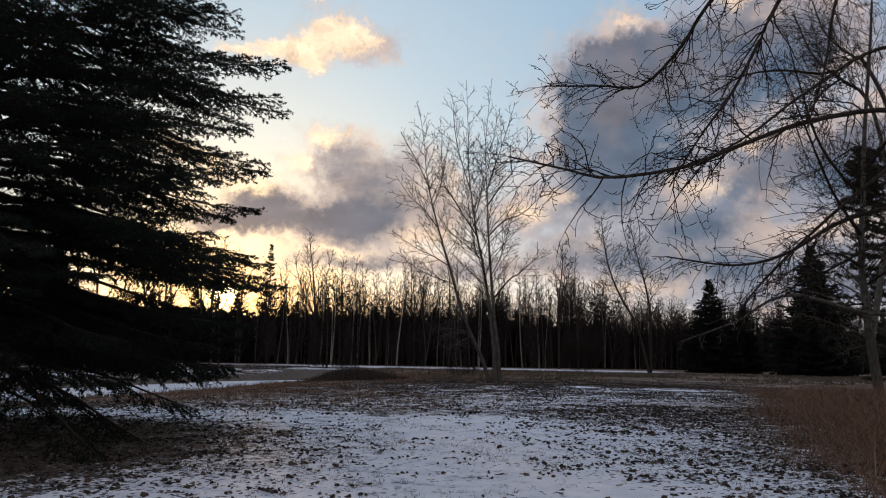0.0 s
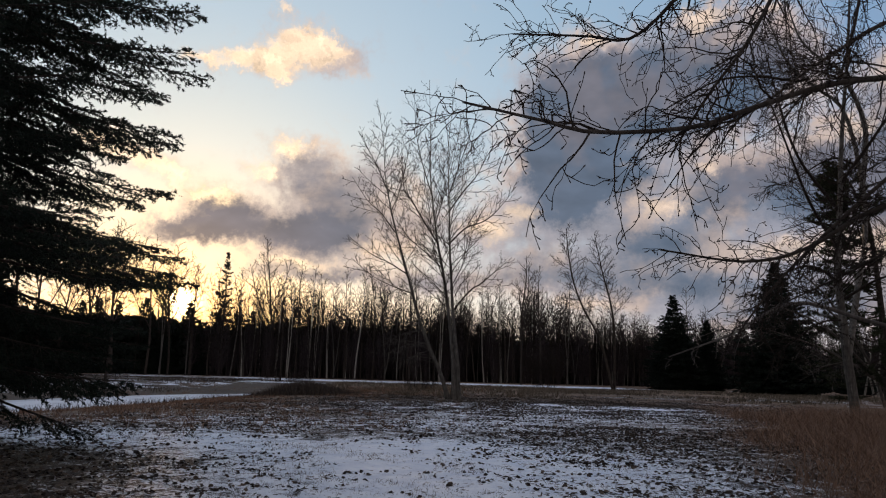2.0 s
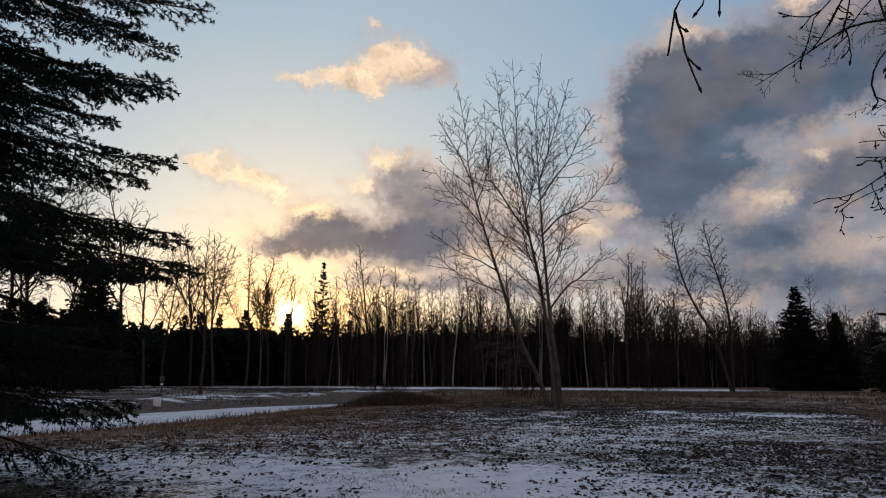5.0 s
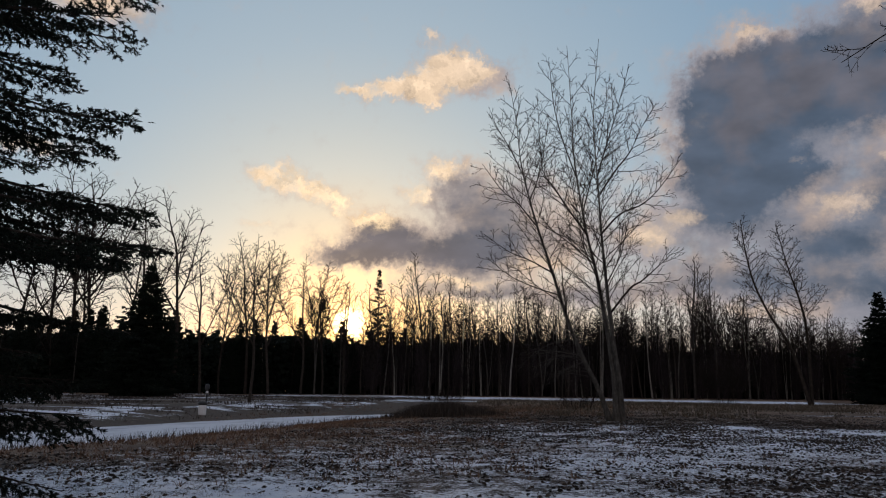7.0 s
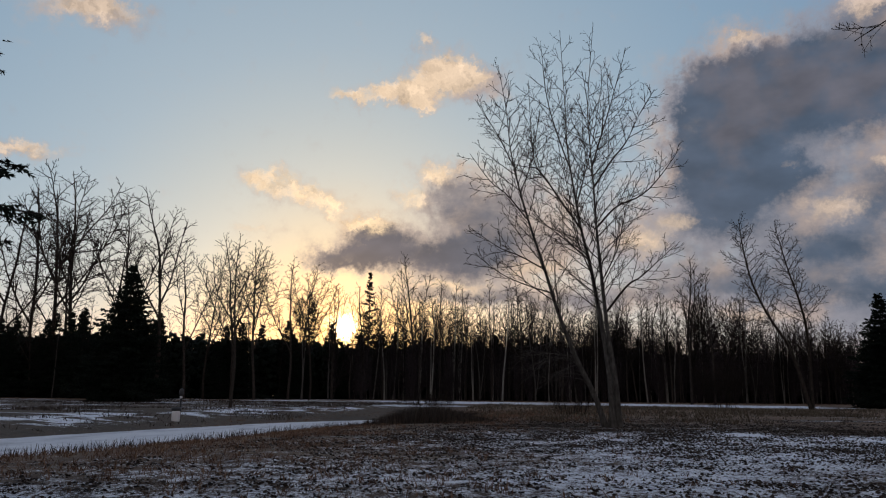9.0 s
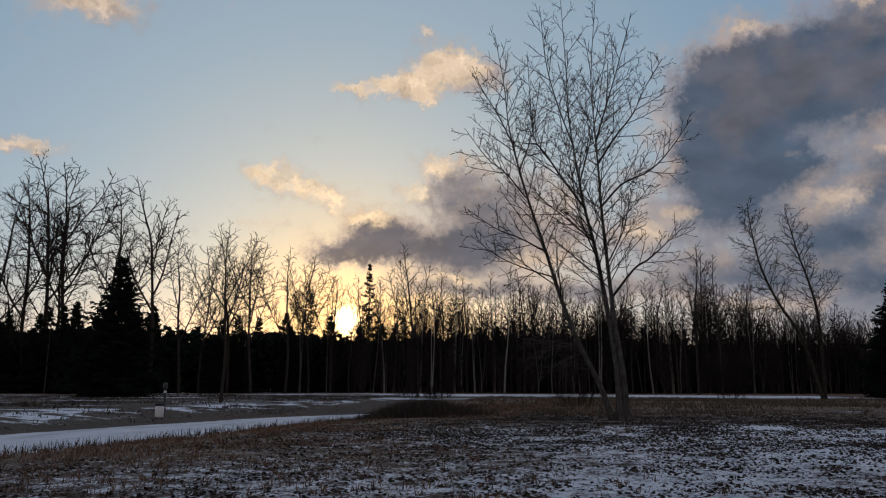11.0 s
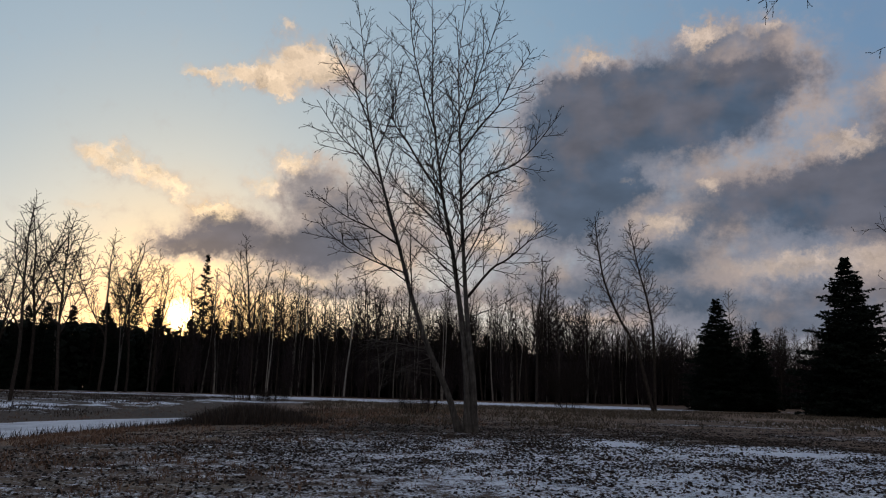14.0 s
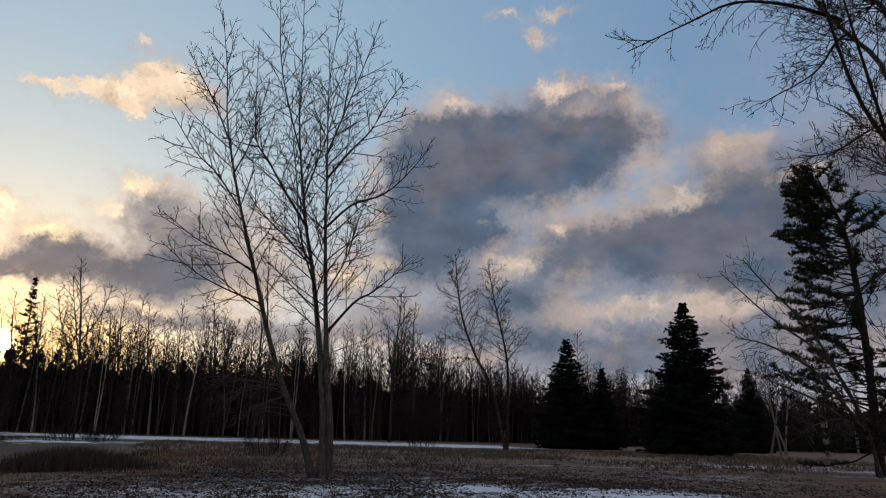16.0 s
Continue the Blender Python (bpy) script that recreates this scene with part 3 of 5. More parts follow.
def snow_at(x, y):
    x, y = np.asarray(x, float), np.asarray(y, float)
    n = fbm(x, y, 0.3, 21)
    s = np.zeros(np.broadcast(x, y).shape)
    # sheet of thin snow in the foreground
    s = s + 0.95 / (1 + np.exp((y - 21.0 - 1.5 * n) / 0.7)) / (1 + np.exp((x - 4.6 - 1.4 * n - 0.05 * y) / 1.3)) * (0.85 + 0.3 * n)
    s = s + 0.18 * np.exp(-((y - 28.5) / 3.5) ** 2) / (1 + np.exp(-(x - 0.5))) * (1 + n)
    s = s + 1.2 * blob(x, y, 6.9, 40.0, 1.1, 1.7) + 1.1 * blob(x, y, 11.2, 38.0, 2.7, 2.3) + 0.5 * blob(x, y, 9.0, 33.0, 5.0, 2.5)
    s = s + 0.60 * blob(x, y, 2.5, 37.0, 8.5, 7.0) + 0.22 * blob(x, y, -5.0, 31.0, 8.0, 7.0) + 0.45 * blob(x, y, -2.0, 24.5, 9.0, 3.2)
    s = s + 0.30 / (1 + np.exp((y - 34) / 3)) / (1 + np.exp(-(x - 2) / 1.5)) / (1 + np.exp((x - 7 - 0.3 * (y - 12)) / 1.0))
    # dusted bank behind the pond and the long strips by the wood
    streak = fbm(x * 0.35, y, 0.55, 33)
    d = from_valley(x, y)
    west = 1 / (1 + np.exp(np.clip((x + 16.0 - 0.25 * (y - 46)) / 1.0, -50, 50))) * (y < 84)
    patchy = fbm(x * 0.6, y, 0.7, 35) + 0.6 * fbm(x, y, 1.6, 37)
    s = s + west * np.exp(-((d - 8.2) / 2.4) ** 2) * np.clip(0.4 + 3.0 * patchy, 0, 1)
    s = s + west * np.clip(0.12 + 1.2 * streak + 1.3 * fbm(x * 0.3, y * 1.3, 0.9, 36), 0, 0.85) * (d > 9)
    s = s + np.clip(0.72 + 2.4 * fbm(x, y * 2.0, 0.06, 71) + 0.4 * streak, 0, 1.2) * np.exp(-((y - 96 + 0.08 * x) / 9.0) ** 2) / (1 + np.exp((x - 44) / 5))
    s = s + np.clip(0.3 + 0.6 * fbm(x * 0.6, y, 0.3, 40), 0, 0.8) * np.exp(-((y - 62) / 7) ** 2) / (1 + np.exp(-(x - 16) / 3))
    s = s + np.clip(0.24 + 0.6 * fbm(x * 0.6, y, 0.4, 39), 0, 0.45) * np.exp(-((y - 50) / 12) ** 2) / (1 + np.exp(-(x - 7) / 2))
    s = s * (1 - np.clip(1.9 * blob(x, y, -8.8, 13.2, 4.6, 4.2), 0, 0.95))
    return np.clip(s, 0, 1)


def straw_at(x, y):
    x, y = np.asarray(x, float), np.asarray(y, float)
    n = fbm(x, y, 0.2, 41)
    a = 1 / (1 + np.exp(-(y - 22.5 - 1.5 * n) / 0.8))
    tree = blob(x, y, 3.0, 41.0, 8.0, 8.0)
    right = 1 / (1 + np.exp(-(x - 5.9 - 0.28 * (y - 13) - 2.6 * fbm(x, y, 0.35, 5)) / 0.6)) / (1 + np.exp(-(y - 6) / 1.5))
    bank = 1 / (1 + np.exp(np.clip((x + 16.0 - 0.25 * (y - 46)) / 1.0, -50, 50))) * (y < 84)
    return np.clip(np.maximum(a * (1 - 0.7 * tree) * (1 - 0.75 * bank) * (0.8 + 0.4 * n), right), 0, 1)


def leaf_at(x, y):
    """How much of the ground lies under fallen leaves; thickened under the near spruce for its shade."""
    x, y = np.asarray(x, float), np.asarray(y, float)
    n = np.clip(0.62 + 0.75 * fbm(x, y, 0.5, 14), 0, 1)
    right = 1 / (1 + np.exp(np.clip(-(x - 2.7 - 0.03 * y) / 0.9, -50, 50))) * (y < 26) * (x < 16)
    band = np.exp(-((y - 22.6) / 1.8) ** 2) * (np.abs(x) < 15)
    tree = blob(x, y, 3.0, 39.5, 9.5, 11.0)
    # litter under the near spruce, made denser to darken the ground as its shade
    left = np.exp(-((x + 7.6) / 4.2) ** 2 - ((y - 12.8) / 4.6) ** 2)
    east = blob(x, y, 13.0, 40.0, 9.0, 10.0)
    patch = 1 - np.clip(1.2 * blob(x, y, 6.9, 40.0, 1.1, 1.6) + 1.0 * blob(x, y, 11.2, 38.0, 2.4, 2.0), 0, 1)
    lone = 0.10 * np.clip(0.1 + 2.2 * fbm(x, y, 1.1, 15), 0, 1)
    return np.clip(patch * (lone + 0.70 * right + 0.5 * band + 0.82 * tree + 0.46 * east + 0.14 * blob(x, y, -4.0, 31.0, 8.0, 7.0)) * n + 1.3 * left, 0, 0.92)


def ground_sheet():
    far = [60.0 * 1.35 ** k for k in range(1, 15)]
    xs = np.concatenate([[-v for v in far[::-1]], np.arange(-60, -24, 1.0), np.arange(-24, 24, 0.32), np.arange(24, 60.1, 1.0), far])
    ys = np.concatenate([[-v for v in far[::-1]], np.arange(-60, 2, 2.0), np.arange(2, 50, 0.3), np.arange(50, 120.1, 0.8), [120 + v for v in far]])
    X, Y = np.meshgrid(xs, ys, indexing="ij")
    Z = height(X, Y)
    nx, ny = X.shape
    i = np.arange(nx * ny).reshape(nx, ny)
    quads = np.stack([i[:-1, :-1], i[1:, :-1], i[1:, 1:], i[:-1, 1:]], -1).reshape(-1, 4)
    me = mesh("ground", np.stack([X, Y, Z], -1).reshape(-1, 3), [quads], GROUND, smooth=True)
    for key, values in (("snow", snow_at(X, Y)), ("straw", straw_at(X, Y)), ("litter", leaf_at(X, Y))):
        a = me.attributes.new(key, "FLOAT", "POINT")
        a.data.foreach_set("value", values.astype(np.float32).ravel())
    return tagged(new("ground", me), "brown winter meadow with thin patchy snow and dead leaves", "ground", kind="structure")


ground_sheet()


def pond():
    near = spline([(x + 4.4, y - 0.8, 0) for x, y in VALLEY], 40)
    away = spline([(x - 4.6, y + 0.8, 0) for x, y in VALLEY], 40)
    verts, quads, k = [], [], 7
    for a, b in zip(near, away):
        for j in range(k):
            q = j / (k - 1)
            q = -0.12 + 1.24 * q
            verts.append((a[0] + (b[0] - a[0]) * q, a[1] + (b[1] - a[1]) * q, POND_Z))
    i = np.arange(40 * k).reshape(40, k)
    quads = np.stack([i[:-1, :-1], i[1:, :-1], i[1:, 1:], i[:-1, 1:]], -1).reshape(-1, 4)[:, ::-1]
    tagged(new("pond", mesh("pond", verts, [quads], ICE, True)), "narrow frozen pond covered with smooth white snow", "pond", kind="structure")


pond()

# ---- bare trees ----


def tree_thing(name, x, y, label, category="tree", group=""):
    root = new(name)
    root.location = (x, y, ground_z(x, y) - 0.05)
    root.empty_display_size = 0.5
    return tagged(root, label, category, group)


POPLAR = [Level(0.29, 46, 1.05, 0.42, 0.12, 0.042, 0.035, 0.0050, 0.0102, points=8, sides=4),
          Level(0.22, 42, 0.52, 0.50, 0.12, 0.030, 0.04, 0.0040, 0.0096, points=5, first=0.12),
          Level(0.18, 42, 0.28, 0.50, 0.05, 0.02, 0.05, 0.003, 0.0088, points=3, first=0.15)]


def local(points, root, depth=0.0):
    return [(p[0] - root.location.x, depth if len(p) == 2 else p[1] - root.location.y, p[-1] - root.location.z) for p in points]


def big_poplar():
    rng = random.Random(11)
    root = tree_thing("poplar_tree", 2.45, 43.9, "tall bare grey poplar with three stems, standing on leaf litter")
    stems = [
        ([(2.22, 0.2), (1.79, 1.54), (1.07, 3.07), (0.39, 4.9), (-0.19, 6.9), (-0.83, 8.97), (-1.32, 10.83), (-1.64, 12.45), (-1.8, 14.2), (-2.17, 16.5)], 0.12, -0.15),
        ([(2.52, 0.2), (2.48, 2.01), (2.30, 3.67), (2.11, 5.0), (1.78, 7.11), (1.45, 8.64), (1.13, 10.72), (0.88, 12.86), (0.82, 15.0), (0.66, 18.6)], 0.145, 0.12),
        ([(2.78, 0.2), (2.68, 2.01), (2.48, 3.67), (2.33, 5.25), (2.19, 7.1), (2.07, 8.88), (2.0, 10.69), (1.9, 12.54), (1.85, 14.43), (2.2, 18.4)], 0.125, -0.1),
    ]
    limbs = [  # outline across the meadow, thickness, lean towards or away
        ([(2.35, 5.0), (3.31, 6.21), (3.91, 6.62), (4.65, 7.3), (5.5, 8.1)], 0.075, 0.3),
        ([(2.10, 8.8), (2.95, 9.62), (3.93, 9.96), (4.67, 10.58), (5.6, 11.8)], 0.06, -0.5),
        ([(2.0, 10.6), (2.78, 11.83), (3.55, 12.85), (4.09, 14.02), (4.9, 15.4)], 0.06, 0.25),
        ([(1.92, 11.4), (2.36, 12.78), (2.85, 14.24), (3.55, 16.6)], 0.045, -0.4),
        ([(1.46, 8.7), (0.5, 10.22), (-0.11, 11.31), (-0.61, 12.13), (-0.78, 13.5), (-0.92, 16.6)], 0.065, 0.5),
        ([(1.66, 7.4), (0.7, 8.15), (-0.16, 8.74), (-0.9, 9.6)], 0.04, -0.8),
        ([(-0.26, 7.0), (-1.3, 7.64), (-2.31, 8.13), (-3.6, 9.1)], 0.045, 0.25),
        ([(-0.98, 9.3), (-1.79, 10.31), (-2.51, 10.87), (-3.4, 12.1)], 0.04, -0.4),
        ([(-1.47, 11.6), (-2.16, 13.16), (-2.76, 14.3), (-3.1, 15.0)], 0.03, 0.3),
        ([(0.12, 5.9), (-1.06, 6.28), (-2.19, 6.81), (-3.3, 7.7)], 0.04, -0.2),
        ([(1.26, 9.9), (1.65, 11.49), (2.08, 13.34), (2.7, 17.0)], 0.045, 0.7),
        ([(1.05, 11.4), (0.43, 13.16), (0.02, 14.83), (-0.15, 16.9)], 0.04, -0.5),
        ([(-1.25, 10.5), (-0.74, 12.41), (-0.4, 15.2)], 0.035, 0.6),
        ([(1.9, 6.5), (1.2, 8.2), (0.9, 10.0), (0.5, 12.0)], 0.035, -1.0),
        ([(2.25, 6.4), (3.0, 8.0), (3.4, 9.6), (4.0, 11.2)], 0.035, 1.0),
    ]
    crown = Tubes()
    for pts, r, lean in stems:
        n = len(pts)
        line = spline([(p[0] - 2.45, lean * (k / (n - 1)) * 4, p[1] - root.location.z) for k, p in enumerate(pts)], 24)
        radii = [r * (1.3 if k == 0 else 1.0) * (1 - k / 23) ** 1.35 + 0.011 for k in range(24)]
        t = Tubes()
        t.add(line, radii, 12)
        part("stem", t.mesh("stem", BARK_GREY), root)
        ramify(crown, rng, line, POPLAR, first=0.33)
    for pts, r, lean in limbs:
        n = len(pts)
        line = spline([(p[0] - 2.45, lean * (k / (n - 1)) * 3, p[1] - root.location.z) for k, p in enumerate(pts)], 14)
        crown.add(line, [0.62 * r * (1 - k / 13) + 0.010 for k in range(14)], 7)
        ramify(crown, rng, line, POPLAR, first=0.16)
    # dead drooping branches low on the stems
    droop = Spec(points=[8, 6, 4], wiggle=[0.13, 0.16, 0.16], lift=[-0.08, -0.05, 0.0], per_metre=[2.4, 3.0, 0], angle=[38, 40, 40],
                 ratio=[0.5, 0.45, 0.4], sides=[5, 4, 3], least=0.007)
    for k in range(13):
        z = rng.uniform(1.9, 4.4)
        side = rng.choice((-1, -1, -1, -1, 1))
        x0 = (2.0 - 0.32 * (z - 0.4) if side < 0 else 2.6) - 2.45
        dead = Tubes()
        grow([dead], rng, (x0, 0, z), unit((side, rng.uniform(-0.9, 0.9), rng.uniform(0.0, 0.6))), rng.uniform(1.8, 3.6), 0.02, 0, droop, 3)
        part("dead_branch", dead.mesh("dead_branch", TWIG_GREY), root, "grey drooping dead branch")
    tagged(part("crown", crown.mesh("crown", TWIG), root, "fine dark bare branches and twigs"), kind="stuff")


big_poplar()

HANGING = Spec(points=[9, 8, 7, 4], wiggle=[0.06, 0.19, 0.27, 0.30], lift=[-0.02, -0.10, 0.0, 0.08], per_metre=[2.6, 3.2, 3.8, 0],
               angle=[48, 48, 52, 50], ratio=[0.28, 0.45, 0.34, 0.4], sides=[7, 5, 4, 3], least=0.0056, first=0.08, shrink=0.45, stout=0.0074, bud=0.010)


def overhanging_tree():
    rng = random.Random(5)
    root = tree_thing("cottonwood_tree", 10.6, 14.4, "large bare tree with long arching limbs and hanging budded twigs")
    limbs = [
        ([(10.6, 14.4, 5.6), (8.9, 13.4, 5.75), (7.26, 12.6, 5.62), (6.15, 12.0, 5.31), (5.23, 11.5, 4.97), (4.14, 11.0, 4.46), (3.43, 10.6, 4.11), (2.28, 9.9, 3.77), (1.74, 9.9, 3.87), (1.05, 10.0, 4.05)], 0.050),
        ([(10.6, 14.4, 4.4), (8.9, 13.6, 4.35), (7.38, 13.0, 4.09), (6.41, 12.7, 3.77), (5.5, 12.5, 3.25), (4.68, 12.4, 3.05), (3.67, 12.5, 3.18)], 0.05),
        ([(10.6, 14.4, 6.2), (8.8, 13.4, 5.6), (7.43, 13.0, 4.74), (6.2, 12.8, 3.76), (5.21, 12.7, 2.83), (4.7, 12.7, 2.2)], 0.045),
        ([(10.6, 14.4, 9.0), (8.0, 13.2, 9.6), (6.4, 12.3, 8.6), (5.17, 11.5, 6.92), (4.81, 11.5, 6.21), (4.36, 11.4, 5.42), (3.85, 11.3, 4.73), (3.4, 11.3, 4.0)], 0.045),
        ([(10.6, 14.4, 9.6), (7.4, 13.2, 9.6), (5.6, 12.7, 8.5), (4.53, 12.5, 7.44), (3.95, 12.4, 6.55), (3.3, 12.3, 5.88), (2.67, 12.2, 5.83), (1.76, 12.2, 5.82)], 0.045),
        ([(10.6, 14.4, 8.2), (8.2, 12.9, 8.3), (6.8, 12.2, 7.9), (6.27, 12.0, 7.19), (6.03, 12.0, 6.08), (5.7, 12.0, 5.1)], 0.045),
        ([(10.6, 14.4, 3.6), (9.0, 13.8, 3.9), (7.6, 13.6, 3.6), (6.6, 13.6, 3.1), (5.8, 13.7, 2.7)], 0.035),
        ([(10.6, 14.4, 7.4), (8.6, 14.6, 7.6), (6.9, 14.2, 6.6), (5.6, 13.8, 5.6), (4.6, 13.6, 5.0)], 0.045),
    ]
    t = Tubes()
    trunk = spline([(0, 0, 0), (0.05, 0.1, 3), (-0.05, 0, 6), (0.1, 0.1, 9), (0, 0.2, 13)], 16)
    t.add(trunk, [0.42 * (1 - 0.75 * k / 15) * (1.3 if k == 0 else 1) for k in range(16)], 14)
    part("trunk", t.mesh("trunk", BARK_GREY), root)
    twigs = Tubes()
    for pts, r in limbs:
        line = spline(local(pts, root), 26)
        radii = [r * (1 - 0.86 * (k / 25) ** 0.9) + 0.004 for k in range(26)]
        one = Tubes()
        one.add(line, radii, 9)
        part("limb", one.mesh("limb", BARK_DARK), root)
        length = sum((Vector(a) - Vector(b)).length for a, b in zip(line[:-1], line[1:]))
        children([twigs], rng, line, radii, length * 0.55, 0, HANGING, 4, first=0.26, count=round(length * (7.5 if pts[0][2] < 5 or pts[-1][2] < 3 else 4.8)))
    tagged(part("twig_work", twigs.mesh("twig_work", TWIG), root, "dark hanging twigs with knobbly buds"), kind="stuff")
    # one pale dead branch low down
    pale = Tubes()
    line = spline(local([(10.5, 14.6, 2.9), (8.4, 15.0, 2.5), (6.67, 15.0, 2.85), (5.6, 15.0, 2.33), (4.65, 15.2, 1.95)], root), 18)
    radii = [0.05 * (1 - 0.8 * k / 17) for k in range(18)]
    pale.add(line, radii, 7)
    children([pale], rng, line, radii, 2.4, 0, HANGING, 3, first=0.5, count=9)
    part("dead_limb", pale.mesh("dead_limb", TWIG_GREY), root, "pale grey dead limb")


overhanging_tree()

OPEN = Spec(points=[10, 8, 5, 3], wiggle=[0.05, 0.09, 0.11, 0.13], lift=[0.03, 0.02, 0.0, 0.03], per_metre=[1.7, 2.8, 3.6, 0],
            angle=[50, 46, 45, 42], ratio=[0.45, 0.42, 0.44, 0.4], sides=[7, 5, 3, 3], least=0.0125, first=0.2, shrink=0.5, stout=0.0068)


def right_tree():
    rng = random.Random(23)
    root = tree_thing("poplar_tree", 19.55, 35.4, "tall bare grey poplar leaning slightly, in dry grass")
    stems = [
        ([(19.55, 35.4, 0.1), (19.26, 35.3, 2.61), (19.11, 35.3, 5.12), (19.08, 35.3, 6.66), (19.33, 35.3, 9.29), (19.66, 35.3, 12.82), (20.21, 35.3, 17.06), (20.5, 35.3, 20.0)], 0.21),
        ([(19.3, 35.4, 2.6), (20.6, 36.6, 5.5), (22.2, 38.0, 10.0), (22.14, 39.0, 15.3), (20.63, 39.0, 16.73), (19.29, 39.0, 18.0), (18.3, 39.0, 20.5)], 0.15),
        ([(22.2, 38.2, 11.0), (22.6, 38.2, 14.5), (21.4, 38.0, 17.2), (20.8, 38.0, 17.6), (19.5, 38.0, 18.8), (18.8, 38.0, 21.0)], 0.13),
    ]
    limbs = [
        ([(20.2, 38.8, 17.1), (19.01, 38.0, 16.6), (17.21, 38.0, 16.77), (15.17, 38.0, 16.49), (13.38, 38.0, 15.43), (11.06, 38.0, 13.98)], 0.08),
        ([(20.6, 38.9, 16.7), (19.15, 38.0, 15.6), (18.08, 38.0, 14.23), (15.85, 38.0, 12.77)], 0.06),
        ([(22.1, 38.4, 12.5), (20.6, 38.0, 12.6), (18.6, 38.0, 11.4), (17.2, 37.8, 11.0)], 0.05),
        ([(19.2, 35.3, 7.5), (17.6, 34.6, 9.5), (16.2, 34.0, 12.5), (15.0, 33.4, 15.0)], 0.08),
        ([(19.3, 35.3, 9.3), (17.8, 35.8, 12.0), (17.0, 36.0, 15.4), (16.5, 36.0, 18.0)], 0.08),
        ([(19.2, 35.3, 6.0), (17.4, 34.4, 6.6), (15.6, 33.8, 6.0), (14.2, 33.4, 5.0)], 0.06),
        ([(19.15, 35.3, 4.4), (17.8, 34.6, 4.2), (16.4, 34.2, 3.4), (15.4, 34.0, 2.7)], 0.045),
        ([(19.1, 35.3, 5.2), (20.6, 34.8, 6.2), (22.4, 34.4, 6.6), (24.0, 34.0, 6.2)], 0.06),
        ([(19.4, 35.3, 10.5), (21.0, 34.6, 13.0), (22.4, 34.0, 15.6), (23.4, 33.6, 18.2)], 0.08),
    ]
    crown = Tubes()
    for pts, r in stems:
        line = spline(local(pts, root), 22)
        radii = [r * (1 - 0.85 * k / 21) * (1.3 if k == 0 and r > 0.25 else 1) + 0.01 for k in range(22)]
        t = Tubes()
        t.add(line, radii, 12)
        part("stem", t.mesh("stem", BARK_GREY), root)
        children([crown], rng, line, radii, 9.0, 0, OPEN, 4, first=0.3, count=36)
    for pts, r in limbs:
        line = spline(local(pts, root), 16)
        radii = [r * (1 - 0.88 * k / 15) + 0.006 for k in range(16)]
        crown.add(line, radii, 7)
        children([crown], rng, line, radii, 5.0, 0, OPEN, 4, first=0.15, count=34)
    tagged(part("crown", crown.mesh("crown", TWIG), root, "dense dark bare branches"), kind="stuff")


right_tree()

ASPEN = [Level(0.40, 50, 0.85, 0.42, 0.20, 0.045, 0.06, 0.008, 0.023, points=6, first=0.36),
         Level(0.38, 44, 0.60, 0.50, 0.15, 0.04, 0.06, 0.005, 0.021, points=4, first=0.15),
         Level(0.36, 44, 0.40, 0.50, 0.10, 0.03, 0.06, 0.003, 0.019, points=2, first=0.2)]
ROUND = [Level(0.52, 52, 1.20, 0.45, 0.20, 0.045, 0.08, 0.009, 0.026, points=7, sides=4, first=0.10),
         Level(0.42, 46, 0.72, 0.50, 0.15, 0.04, 0.08, 0.006, 0.023, points=4, first=0.15),
         Level(0.38, 46, 0.46, 0.50, 0.10, 0.03, 0.08, 0.003, 0.020, points=3, first=0.2)]
BUSHY = [Level(0.28, 42, 0.66, 0.45, 0.20, 0.05, 0.06, 0.005, 0.023, points=5, first=0.15),
         Level(0.30, 42, 0.46, 0.50, 0.12, 0.03, 0.06, 0.003, 0.021, points=2, first=0.2)]


def straight_line(rng, p, d, length, n, wiggle, lift):
    pts = [p]
    for i in range(n - 1):
        d = unit((d[0] + rng.gauss(0, wiggle), d[1] + rng.gauss(0, wiggle), d[2] + lift))
        p = tuple(p[q] + d[q] * length / (n - 1) for q in range(3))
        pts.append(p)
    return pts


def slender_tree(name, seed, h, r, levels, label, stem_mat, lean=0.03, stems=1, twig_mat=TWIG):
    """One or several straight poles with a narrow crown."""
    rng = random.Random(seed)
    root = tree_thing(name, 0, 0, label, group="bare trees along the wood edge")
    root.location = (0, 0, 0)
    crown, stem = Tubes(), Tubes()
    for k in range(stems):
        spread = lean if k == 0 else lean * 2.5
        hh = h * (1 if k == 0 else rng.uniform(0.7, 0.97))
        foot = (rng.gauss(0, 0.15) * (k > 0), rng.gauss(0, 0.15) * (k > 0), -0.3)
        pts = straight_line(rng, foot, unit((rng.gauss(0, spread), rng.gauss(0, spread), 1.0)), hh, 14, 0.022, 0.03)
        stem.add(pts, [r * (1 if k == 0 else 0.75) * (1 - 0.92 * i / 13) + 0.012 for i in range(14)], 7)
        ramify(crown, rng, pts, levels)
    part("trunk", stem.mesh("trunk", stem_mat), root)
    part("crown", crown.mesh("crown", twig_mat), root, "dark leafless crown")
    return root


